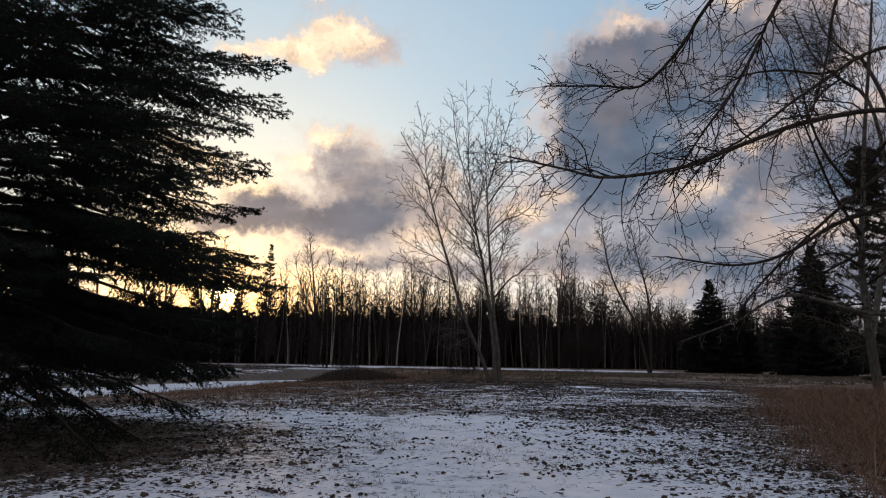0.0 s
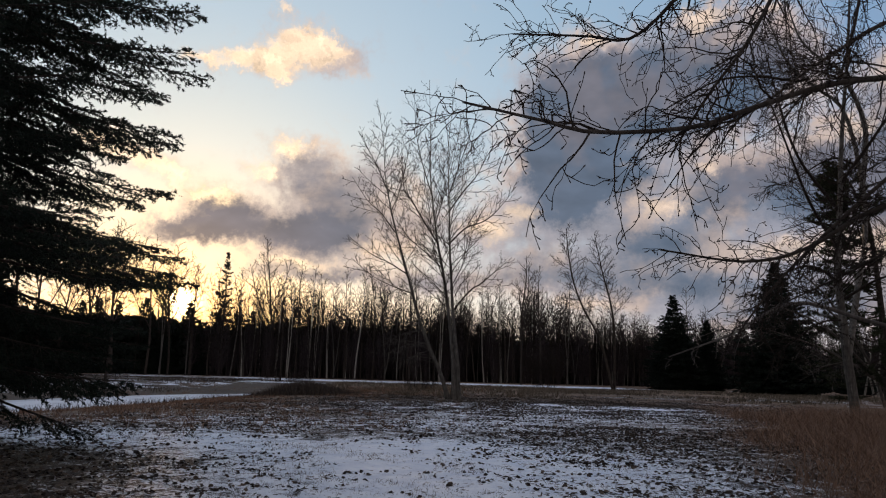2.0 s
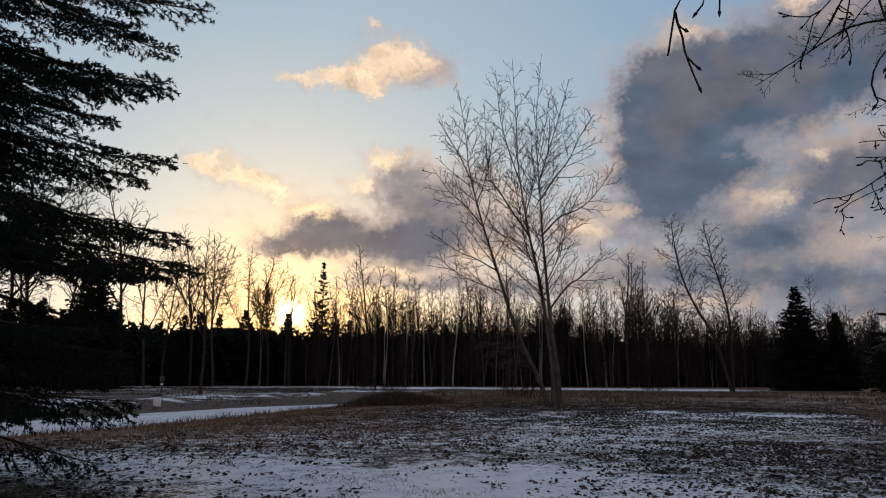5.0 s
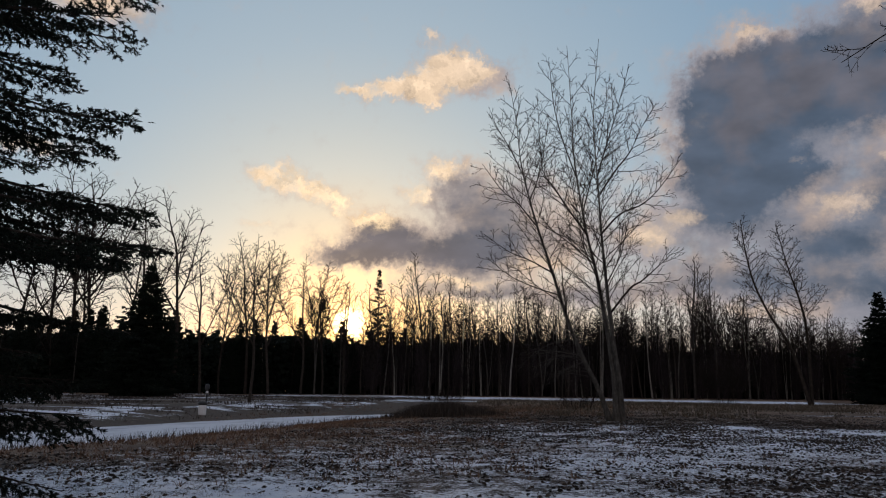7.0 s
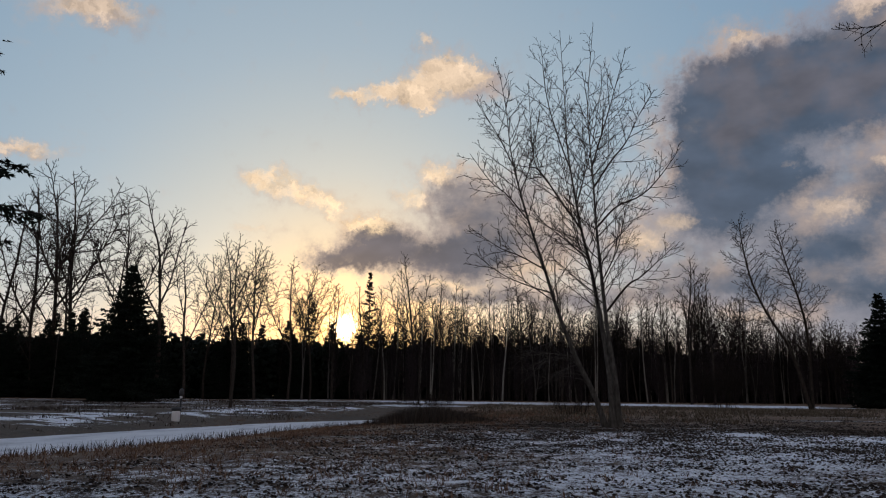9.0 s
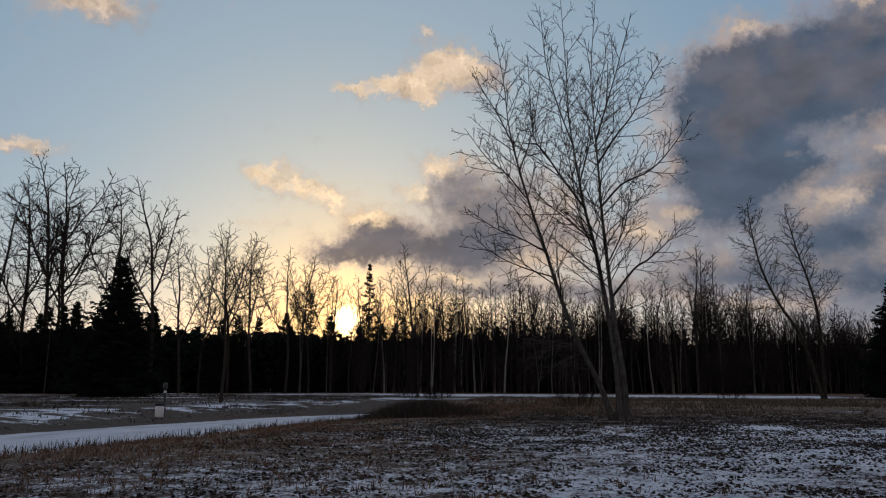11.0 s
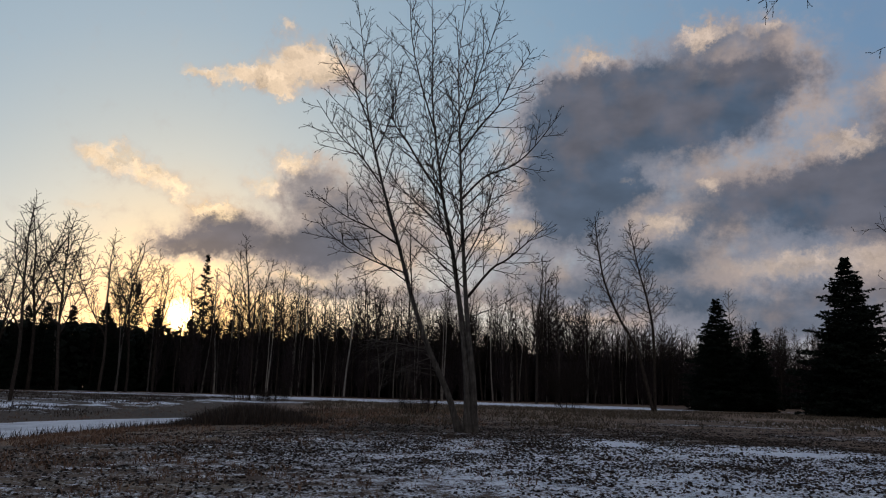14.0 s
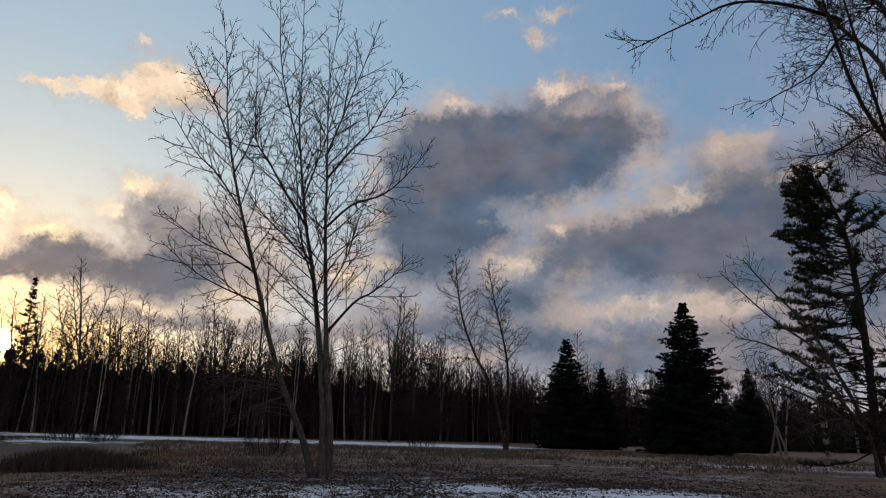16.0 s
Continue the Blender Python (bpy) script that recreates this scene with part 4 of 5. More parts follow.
def forked_tree(name, seed, h, r, label, leaders, fork):
    """A trunk that parts into rising leaders, which carry a rounded crown."""
    rng = random.Random(seed)
    root = tree_thing(name, 0, 0, label, group="bare trees along the wood edge")
    root.location = (0, 0, 0)
    crown, stem = Tubes(), Tubes()
    trunk = straight_line(rng, (0, 0, -0.3), unit((rng.gauss(0, 0.05), rng.gauss(0, 0.05), 1.0)), h * 0.62, 12, 0.03, 0.02)
    stem.add(trunk, [r * (1 - 0.5 * i / 11) for i in range(12)], 8)
    a0 = rng.uniform(0, 6.28)
    for k in range(leaders):
        f = fork + (1 - fork) * k / max(1, leaders - 1)
        p, d = along(trunk, min(0.995, f))
        last = k == leaders - 1
        d = unit((d[0] * 0.5, d[1] * 0.5, 1.0)) if last else sideways(rng, d, radians(rng.uniform(28, 46)), a0 + 2.4 * k)
        rise = (h - p[2]) * (1.0 if last else rng.uniform(0.78, 0.98))
        line = straight_line(rng, p, d, rise * 1.06, 11, 0.07, 0.06)
        rr = r * (0.52 if last else rng.uniform(0.34, 0.46))
        stem.add(line, [rr * (1 - 0.9 * i / 10) + 0.014 for i in range(11)], 6)
        ramify(crown, rng, line, ROUND)
    ramify(crown, rng, trunk, ROUND[:2], first=0.45, scale=0.45)
    part("trunk", stem.mesh("trunk", BARK_DARK), root)
    part("crown", crown.mesh("crown", TWIG), root, "dark leafless crown")
    return root


class Kinds:
    """Trees of one kind: the first of each pattern is used itself, the rest are copies."""

    def __init__(self, *patterns):
        self.free, self.all = list(patterns), list(patterns)

    def place(self, which, x, y, s, turn=0.0, sz=None):
        ob = self.all[which % len(self.all)]
        m = Matrix.LocRotScale((x, y, ground_z(x, y) - 0.05), Euler((0, 0, turn)), (s, s, sz or s))
        if ob in self.free:
            self.free.remove(ob)
            ob.matrix_basis = m
            return ob
        made = copy_thing(ob, Matrix.Identity(4))
        made.matrix_basis = m
        return made


aspens = Kinds(*[slender_tree("aspen_tree", 100 + k, 17.0, 0.12, ASPEN, "slender bare aspen with a pale trunk, at the wood edge", BARK_PALE if k % 3 == 0 else BARK_GREY if k % 3 == 1 else BARK_DARK, lean=0.035, stems=1 + k % 2) for k in range(6)])
rounds = Kinds(*[forked_tree("bare_tree", 200 + k, 20.0, 0.21, "tall bare dark tree with a rounded crown, at the wood edge", 3 + k % 4, 0.52 + 0.06 * (k % 3)) for k in range(6)])
thickets = Kinds(*[slender_tree("sapling", 300 + k, 8.0, 0.045, BUSHY, "thin bare brown sapling in a thicket", TWIG_BROWN, lean=0.07, stems=4, twig_mat=TWIG_BROWN) for k in range(4)])

rng = random.Random(77)
# the tall trees of the west grove, and those that stand out further along: x, y, height
WEST_TREES = [(-72.6, 95.0, 26.2), (-69.2, 96.0, 27.2), (-64.5, 94.0, 29.1), (-61.9, 95.0, 28.5), (-54.0, 93.0, 24.6), (-44.9, 86.5, 23.3),
              (-46.1, 95.0, 19.0), (-44.6, 97.0, 16.4), (-41.5, 98.0, 20.2), (-37.9, 97.0, 18.8), (-34.8, 100.0, 17.4), (-37.2, 110.0, 18.8),
              (-33.5, 112.0, 16.1), (-77.0, 92.0, 26.0), (-83.0, 90.0, 25.0), (-89.0, 88.0, 27.0), (-24.4, 63.5, 12.6), (-58.6, 97.0, 22.0), (-66.8, 99.0, 22.0)]
for k, (x, y, h) in enumerate(WEST_TREES):
    rounds.place(k, x, y, h / 20.0, rng.uniform(0, 6.28))
MID_TREES = [(-23.8, 110.0, 15.5), (-21.0, 110.0, 19.5), (-17.4, 110.0, 17.2), (-15.8, 112.0, 17.0), (-13.9, 111.0, 15.0), (-10.3, 110.0, 16.5), (-8.4, 105.0, 16.5),
             (-6.4, 111.0, 15.5), (-14.1, 82.0, 10.0), (3.3, 110.0, 15.8), (14.2, 104.0, 17.4), (17.0, 105.0, 17.0), (35.5, 100.0, 14.0)]
for k, (x, y, h) in enumerate(MID_TREES):
    (rounds if k % 3 == 1 else aspens).place(k, x, y, h / (20.0 if k % 3 == 1 else 17.0), rng.uniform(0, 6.28))


def wood_edge(x):
    """How far out the edge of the wood runs."""
    return float(np.interp(x, [-120, -75, -50, -40, -25, 10, 40, 70, 110], [74, 84, 88, 98, 112, 116, 126, 118, 96]))


def before_sun(x, y):
    """Whether a tree there would stand straight before the low sun."""
    return abs(math.degrees(math.atan2(-(x - 1.1), y - 11.5)) - SUN_AZ) < 0.62


for k in range(330):
    x = -34 + 100 * (k + rng.random()) / 330
    y = wood_edge(x) + rng.uniform(-4, 13)
    if before_sun(x, y):
        continue
    h = (15.0 if x < 25 else 12.0) * rng.uniform(0.66, 1.10)
    if rng.random() < 0.3:
        rounds.place(k, x, y, h / 20.0, rng.uniform(0, 6.28))
    else:
        aspens.place(k, x, y, h / 17.0, rng.uniform(0, 6.28))
for k in range(40):
    x = 60 + 60 * (k + rng.random()) / 40
    y = wood_edge(x) + rng.uniform(-4, 9)
    aspens.place(k, x, y, rng.uniform(0.5, 0.8), rng.uniform(0, 6.28))
for k in range(20):
    x = -92 + 60 * (k + rng.random()) / 20
    y = wood_edge(x) + rng.uniform(4, 16)
    (rounds if k % 3 == 0 else aspens).place(k, x, y, rng.uniform(0.55, 0.85), rng.uniform(0, 6.28))
for k in range(295):
    x = -32 + 112 * ((k + rng.random()) / 295) ** 0.85
    y = wood_edge(x) + rng.uniform(-4, 8)
    thickets.place(k, x, y, rng.uniform(0.7, 1.4) * (1.15 if x > 5 else 1.0), rng.uniform(0, 6.28))


def birch_clump(x, y, h, stems, seed):
    rg = random.Random(seed)
    root = tree_thing("birch_tree", x, y, "clump of slim pale birch trunks at the wood edge")
    crown = Tubes()
    for k in range(stems):
        way = unit((rg.gauss(0, 0.14), rg.gauss(0, 0.1), 1))
        line = spline([(rg.gauss(0, 0.3), rg.gauss(0, 0.3), 0), (way[0] * h * 0.5, way[1] * h * 0.5, h * 0.5), (way[0] * h * 0.9, way[1] * h, h)], 12)
        radii = [0.11 * (1 - 0.9 * i / 11) + 0.012 for i in range(12)]
        t = Tubes()
        t.add(line, radii, 7)
        part("trunk", t.mesh("trunk", BARK_PALE), root, "pale birch trunk")
        ramify(crown, rg, line, ASPEN[:2])
    tagged(part("crown", crown.mesh("crown", TWIG), root), kind="stuff")


birch_clump(51.0, 85.0, 10.0, 4, 71)
birch_clump(40.5, 104.0, 9.0, 5, 72)
birch_clump(59.0, 88.0, 9.0, 3, 73)


LIGHT = [Level(0.27, 56, 1.15, 0.42, 0.25, 0.035, 0.08, 0.006, 0.019, points=6, first=0.32),
         Level(0.27, 46, 0.62, 0.50, 0.14, 0.03, 0.08, 0.005, 0.017, points=4, first=0.12),
         Level(0.26, 46, 0.38, 0.50, 0.08, 0.02, 0.08, 0.003, 0.015, points=3, first=0.15)]


def leaning_pair():
    rg = random.Random(8)
    root = tree_thing("bare_tree", 20.95, 81.5, "two bare dark trunks leaning from one root, alone on the meadow")
    crown = Tubes()
    for pts, r in (([(20.95, 81.5, 0.2), (19.6, 81.5, 5.6), (18.0, 81.5, 8.55), (16.8, 81.5, 11.64), (16.24, 81.5, 14.79), (16.0, 81.5, 17.6)], 0.15),
                   ([(21.1, 81.6, 0.2), (21.2, 81.8, 6.5), (20.91, 82.0, 9.54), (20.0, 82.0, 13.14), (19.2, 82.0, 17.2)], 0.14)):
        line = spline(local(pts, root), 18)
        radii = [r * (1 - 0.9 * k / 17) + 0.012 for k in range(18)]
        t = Tubes()
        t.add(line, radii, 9)
        part("trunk", t.mesh("trunk", BARK_DARK), root)
        ramify(crown, rg, line, LIGHT)
    part("crown", crown.mesh("crown", TWIG), root, "thin dark leafless crown")


leaning_pair()

# ---- conifers ----


def needle_twigs(P, D, L, rng, count, size, wide):
    """Thin needles round many straight twigs. P, D (n, 3), L (n): returns verts and triangles."""
    n = len(P)
    f = rng.random((n, count))
    base = P[:, None] + D[:, None] * (L[:, None] * f)[..., None]
    v = rng.normal(size=(n, count, 3))
    v -= (v * D[:, None]).sum(-1, keepdims=True) * D[:, None]
    v /= np.linalg.norm(v, axis=-1, keepdims=True) + 1e-9
    way = v * 0.8 + D[:, None] * 0.7
    tip = base + way * (size * rng.uniform(0.7, 1.2, (n, count)))[..., None]
    across = np.cross(way, rng.normal(size=(n, count, 3)))
    across /= np.linalg.norm(across, axis=-1, keepdims=True) + 1e-9
    co = np.stack([base - across * wide, base + across * wide, tip], 2).reshape(-1, 3)
    return co, np.arange(len(co)).reshape(-1, 3)


def spruce(name, seed, h, radius, label, spacing=0.34, per=8, twig_step=0.2, needles=9, size=0.06, wide=0.012, skirt=0.3, shape=0.85, max_out=1.15, least_out=0.5, fluff=0.19, hang=0.5):
    rg = random.Random(seed)
    nr = np.random.default_rng(seed)
    root = tree_thing(name, 0, 0, label, group="spruces")
    root.location = (0, 0, 0)
    t = Tubes()
    trunk = [(0.03 * math.sin(z), 0.03 * math.cos(z * 1.3), z) for z in np.linspace(-0.3, h, 14)]
    t.add(trunk, [max(0.012, h * 0.0135 * (1 - 0.97 * k / 13)) for k in range(14)], 9)
    part("trunk", t.mesh("trunk", BARK_DARK), root)
    limbs = Tubes()
    P, D, L = [], [], []
    z = skirt
    while z < h - 0.15:
        frac = (z - skirt) / (h - skirt)
        reach = radius * (1 - frac) ** shape * (0.62 + 0.38 * min(1.0, frac / 0.11)) + 0.06
        k = max(4, round(per * (0.55 + 0.6 * (1 - frac))))
        a0 = rg.uniform(0, 6.28)
        for i in range(k):
            a = a0 + 6.283 * (i + rg.uniform(-0.3, 0.3)) / k
            l = reach * min(max_out, rg.uniform(least_out, 1.18))
            rise = 0.35 * frac - 0.12 + rg.uniform(-0.08, 0.1)
            d, p = (math.cos(a), math.sin(a), rise + 0.22), (0, 0, z + rg.uniform(-0.5, 0.5) * spacing)
            pts, n = [p], 7
            for q in range(n - 1):
                sag = -0.14 if q < 3 else 0.07
                d = unit((d[0] + rg.gauss(0, 0.04), d[1] + rg.gauss(0, 0.04), d[2] + sag * (1 - 0.7 * frac)))
                p = tuple(p[j] + d[j] * l / (n - 1) for j in range(3))
                pts.append(p)
            limbs.add(pts, [max(0.004, 0.012 * l * (1 - 0.85 * q / (n - 1))) for q in range(n)], 4)
            m = max(3, round(l / twig_step))
            for q in range(m):
                f = 0.08 + 0.92 * (q + rg.random()) / m
                at, way = along(pts, min(f, 0.99))
                tl = (0.16 + fluff * l * (1 - f) ** 0.7) * rg.uniform(0.7, 1.25) * min(1.0, 0.3 + 0.7 * l)
                for side in (-1, 1):
                    out = unit((way[0] * 0.75 - side * way[1] * 0.85, way[1] * 0.75 + side * way[0] * 0.85, way[2] - rg.uniform(-0.3, 0.3 + hang)))
                    P.append(at), D.append(out), L.append(tl)
                    if tl > 0.32:
                        for g in (0.4, 0.7):
                            o2 = unit((out[0] + rg.gauss(0, 0.45), out[1] + rg.gauss(0, 0.45), out[2] - rg.uniform(0.0, 0.4)))
                            P.append(tuple(at[j] + out[j] * tl * g for j in range(3))), D.append(o2), L.append(tl * 0.5)
            P.append(pts[-2]), D.append(unit(tuple(pts[-1][j] - pts[-2][j] for j in range(3)))), L.append(l / (n - 1) * 1.2)
        z += spacing * rg.uniform(0.75, 1.25) * (1.0 if frac < 0.8 else 0.7)
    tagged(part("bough_frame", limbs.mesh("bough_frame", BARK_DARK), root), kind="stuff")
    co, tri = needle_twigs(np.array(P), np.array(D), np.array(L), nr, needles, size, wide)
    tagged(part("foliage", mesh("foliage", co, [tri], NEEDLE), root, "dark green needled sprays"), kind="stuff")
    return root


def near_spruce():
    """Layered boughs with flat sprays of side branches, bare towards the trunk; the lowest hang nearly to the ground."""
    rg, ng = random.Random(3), np.random.default_rng(3)
    root = tree_thing("spruce_tree", -8.6, 14.3, "large dark spruce with drooping lower branches reaching to the ground")
    h = 19.0
    t = Tubes()
    t.add([(0.03 * math.sin(z), 0.03 * math.cos(z * 1.3), z) for z in np.linspace(-0.3, h, 16)], [max(0.012, 0.27 * (1 - 0.97 * k / 15)) for k in range(16)], 12)
    part("trunk", t.mesh("trunk", BARK_DARK), root)
    limbs, P, D, L = Tubes(), [], [], []
    z = 1.25
    while z < h - 0.2:
        low = z < 1.6
        tip_z = z - 0.5
        reach = 5.1 if tip_z < 7.3 else 4.5 * min(1.0, (h - tip_z) / (h - 8.4)) ** 0.85
        reach += 0.6 * math.exp(-((tip_z - 3.3) / 0.4) ** 2)
        k = max(5, round((9 if low else 17 if z < 4.5 else 16) * (0.5 + 0.5 * reach / 5.5)))
        a0 = rg.uniform(0, 6.28)
        for i in range(k):
            a = a0 + 6.283 * (i + rg.uniform(-0.3, 0.3)) / k
            off = (a - 0.2 + math.pi) % (2 * math.pi) - math.pi
            l = reach + 0.65 * math.exp(-((tip_z - 6.8) / 0.45) ** 2 - (off / 0.4) ** 2)
            l *= 1.04 * (rg.uniform(0.62, 0.88) if rg.random() < 0.28 else min(1.04, rg.gauss(0.97, 0.045)))
            rise = 0.06 + 0.25 * z / h + rg.uniform(-0.07, 0.07)
            d, p, n = unit((math.cos(a), math.sin(a), rise)), (0.0, 0.0, z + rg.uniform(-0.25, 0.25)), 11
            pts = [p]
            for q in range(n - 1):
                sag = (-0.06 if q < 5 else -0.015 if q < 7 else 0.055) * (1.0 if z < 9 else 0.6) - (0.025 if low else 0.0)
                d = unit((d[0] + rg.gauss(0, 0.035), d[1] + rg.gauss(0, 0.035), d[2] + sag))
                p = tuple(p[j] + d[j] * l / (n - 1) for j in range(3))
                pts.append(p)
            limbs.add(pts, [max(0.005, 0.0105 * l * (1 - 0.9 * q / (n - 1))) for q in range(n)], 5)
            s = l * rg.uniform(0.18, 0.5)
            coarse = 5.0 if z > 10.5 or math.cos(a - 0.1) < -0.2 else 1.0
            while s < l * 0.985:
                rest = l - s
                at, way = along(pts, s / l)
                for side in (-1, 1):
                    if rg.random() < (0.3 if low else 0.08):
                        continue
                    tl = (0.20 + 0.34 * rest ** 0.7) * rg.uniform(0.65, 1.2)
                    lean = rg.uniform(0.7, 1.0)
                    out = unit((way[0] * 0.8 - side * way[1] * lean, way[1] * 0.8 + side * way[0] * lean, way[2] - rg.uniform(-0.05, 0.34) - (rg.uniform(0.1, 0.6) if z < 2.6 else 0.0)))
                    end = tuple(at[j] + out[j] * tl for j in range(3))
                    limbs.add([at, end], [0.006, 0.003], 3)
                    P.append(tuple(at[j] + out[j] * tl * 0.35 for j in range(3))), D.append(out), L.append(tl * 0.68)
                    for g in range(max(2, round(tl / 0.085))):
                        f = 0.22 + 0.78 * (g + rg.random()) / max(2, round(tl / 0.085))
                        turn = 1 if g % 2 else -1
                        o2 = unit((out[0] * 0.75 - turn * out[1] * 0.7 + rg.gauss(0, 0.16), out[1] * 0.75 + turn * out[0] * 0.7 + rg.gauss(0, 0.16), out[2] + rg.uniform(-0.55, 0.22)))
                        P.append(tuple(at[j] + out[j] * tl * f for j in range(3))), D.append(o2), L.append((0.07 + 0.24 * tl * (1 - f)) * rg.uniform(0.7, 1.3))
                s += 0.125 * coarse * rg.uniform(0.7, 1.3)
            P.append(pts[-2]), D.append(unit(tuple(pts[-1][j] - pts[-2][j] for j in range(3)))), L.append(l / (n - 1) * 1.2)
        z += 0.43 * rg.uniform(0.88, 1.12)
    tagged(part("bough_frame", limbs.mesh("bough_frame", BARK_DARK), root), kind="stuff")
    co, tri = needle_twigs(np.array(P), np.array(D), np.array(L), ng, 12, 0.052, 0.0105)
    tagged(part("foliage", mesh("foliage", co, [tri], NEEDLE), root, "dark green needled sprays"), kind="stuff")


near_spruce()

spruces = Kinds(*[spruce("spruce_tree", 40 + k, 12.0, 3.4, "dark dense spruce standing by the wood", spacing=0.36, per=13, twig_step=0.2, needles=8, size=0.14, wide=0.055, skirt=0.2, shape=0.85, max_out=1.25, least_out=0.5, fluff=0.24) for k in range(3)])
wood_spruces = Kinds(*[spruce("spruce_tree", 60 + k, 12.0, 3.2, "dark spruce in the thick of the wood", spacing=0.5, per=8, twig_step=0.42, needles=6, size=0.26, wide=0.075, skirt=0.2, shape=0.85, max_out=1.25, least_out=0.5, fluff=0.24) for k in range(4)])
sparse_spruces = Kinds(*[spruce("spruce_tree", 50 + k, 20.0, 3.2, "tall thin spruce with open ragged branches", spacing=0.7, per=7, twig_step=0.4, needles=7, size=0.24, wide=0.05, skirt=3.0, shape=0.9, max_out=1.25, least_out=0.4, hang=0.7) for k in range(2)])
sparse_spruces.place(0, -35.6, 138.0, 22.6 / 20.0, 0.4)
sparse_spruces.place(1, -41.0, 124.0, 15.6 / 20.0, 1.4)
# x, y, height, width against height
SPRUCES = [(39.0, 82.0, 14.2, 1.45), (31.8, 94.0, 11.8, 1.3), (36.4, 95.0, 8.9, 1.2), (55.6, 96.0, 9.7, 1.05), (-42.4, 77.0, 13.4, 1.3)]
for k, (x, y, h, w) in enumerate(SPRUCES):
    spruces.place(k, x, y, h / 12.0 * w, rng.uniform(0, 6.28), h / 12.0)
for row in range(3):
    for k in range(72):
        x = -118 + 245 * (k + rng.uniform(0.1, 0.9)) / 72
        y = wood_edge(x) + 5 + 4.0 * row + rng.uniform(-1.5, 1.5)
        s = rng.uniform(0.56, 0.93) * (1.0 if x < 10 else 0.8) * (0.75 if before_sun(x, y) else 1.0)
        wood_spruces.place(k, x, y, s * 1.1, rng.uniform(0, 6.28), s)


def understory():
    """The dense dark young growth that fills the wood behind its edge."""
    ng = np.random.default_rng(6)
    n = 60000
    x = ng.uniform(-130, 135, n)
    edge = np.interp(x, [-120, -75, -50, -40, -25, 10, 40, 70, 110], [74, 84, 88, 98, 112, 116, 126, 118, 96])
    y = edge + ng.uniform(7, 20, n)
    top = np.interp(x, [-130, -60, 0, 30, 60, 130], [8.0, 7.8, 8.0, 6.6, 6.0, 6.0]) * (1 + 0.16 * fbm(x, y, 0.35, 51)) + 0.9 * fbm(x, y, 1.1, 52)
    z = height(x, y) + top * ng.random(n) ** 0.8
    a = ng.uniform(0, 6.283, n)
    l = ng.uniform(0.5, 1.3, n)
    u = np.stack([np.cos(a), np.sin(a), -0.35 * np.ones(n)], -1) * l[:, None]
    w = np.stack([-np.sin(a), np.cos(a), np.zeros(n)], -1) * (l * 0.22)[:, None]
    c = np.stack([x, y, z], -1)
    drop = np.stack([np.zeros(n), np.zeros(n), l * 0.5], -1)
    co = np.stack([c, c + u * 0.5 + w - drop * 0.6, c + u, c + u * 0.5 - w - drop, c - drop * 1.6], 1).reshape(-1, 3)
    i = np.arange(n)[:, None] * 5
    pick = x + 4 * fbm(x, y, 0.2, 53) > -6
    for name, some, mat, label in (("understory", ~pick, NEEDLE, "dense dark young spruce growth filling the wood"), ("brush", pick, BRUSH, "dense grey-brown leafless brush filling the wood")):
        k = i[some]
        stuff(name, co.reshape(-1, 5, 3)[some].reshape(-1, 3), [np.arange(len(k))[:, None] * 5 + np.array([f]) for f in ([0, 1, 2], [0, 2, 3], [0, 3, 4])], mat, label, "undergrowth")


def pine():
    rg = random.Random(91)
    nr = np.random.default_rng(91)
    root = tree_thing("pine_tree", 30.6, 50.5, "tall shaggy pine leaning over, with tufted dark needles")
    line = spline(local([(30.62, 50.5, 0.1), (30.6, 50.5, 5.96), (30.22, 50.5, 11.65), (29.5, 50.5, 14.0), (28.5, 50.5, 16.0)], root), 18)
    t = Tubes()
    t.add(line, [0.24 * (1 - 0.93 * k / 17) + 0.012 for k in range(18)], 9)
    part("trunk", t.mesh("trunk", BARK_DARK), root)
    limbs, P, D, L = Tubes(), [], [], []
    for k in range(185):
        f = 0.05 + 0.93 * (k + rg.random()) / 185
        p, _ = along(line, min(f, 0.99))
        a = rg.gauss(math.pi, 1.15)
        l = (4.9 * (1 - f) ** 0.6 + 0.6) * rg.uniform(0.6, 1.1) * (1.0 if math.cos(a) < 0 else 0.6)
        d, pts = (math.cos(a), math.sin(a), rg.uniform(-0.25, 0.55) - 0.3 * (1 - f)), [p]
        for q in range(6):
            d = unit((d[0] + rg.gauss(0, 0.09), d[1] + rg.gauss(0, 0.09), d[2] + rg.gauss(0.05, 0.10)))
            p = tuple(p[j] + d[j] * l / 6 for j in range(3))
            pts.append(p)
        limbs.add(pts, [max(0.008, 0.012 * l * (1 - 0.8 * q / 6)) for q in range(7)], 4)
        for q in range(max(5, round(l * 12))):
            f2 = 0.36 + 0.64 * rg.random() ** 0.8
            at, way = along(pts, min(f2, 0.99))
            out = unit((way[0] + rg.gauss(0, 0.8), way[1] + rg.gauss(0, 0.8), way[2] + 0.35 + rg.gauss(0, 0.4)))
            P.append(at), D.append(out), L.append(rg.uniform(0.15, 0.42))
    tagged(part("bough_frame", limbs.mesh("bough_frame", BARK_DARK), root), kind="stuff")
    co, tri = needle_twigs(np.array(P), np.array(D), np.array(L), nr, 12, 0.16, 0.024)
    tagged(part("foliage", mesh("foliage", co, [tri], NEEDLE_PINE), root, "tufts of dark olive needles"), kind="stuff")


understory()
pine()


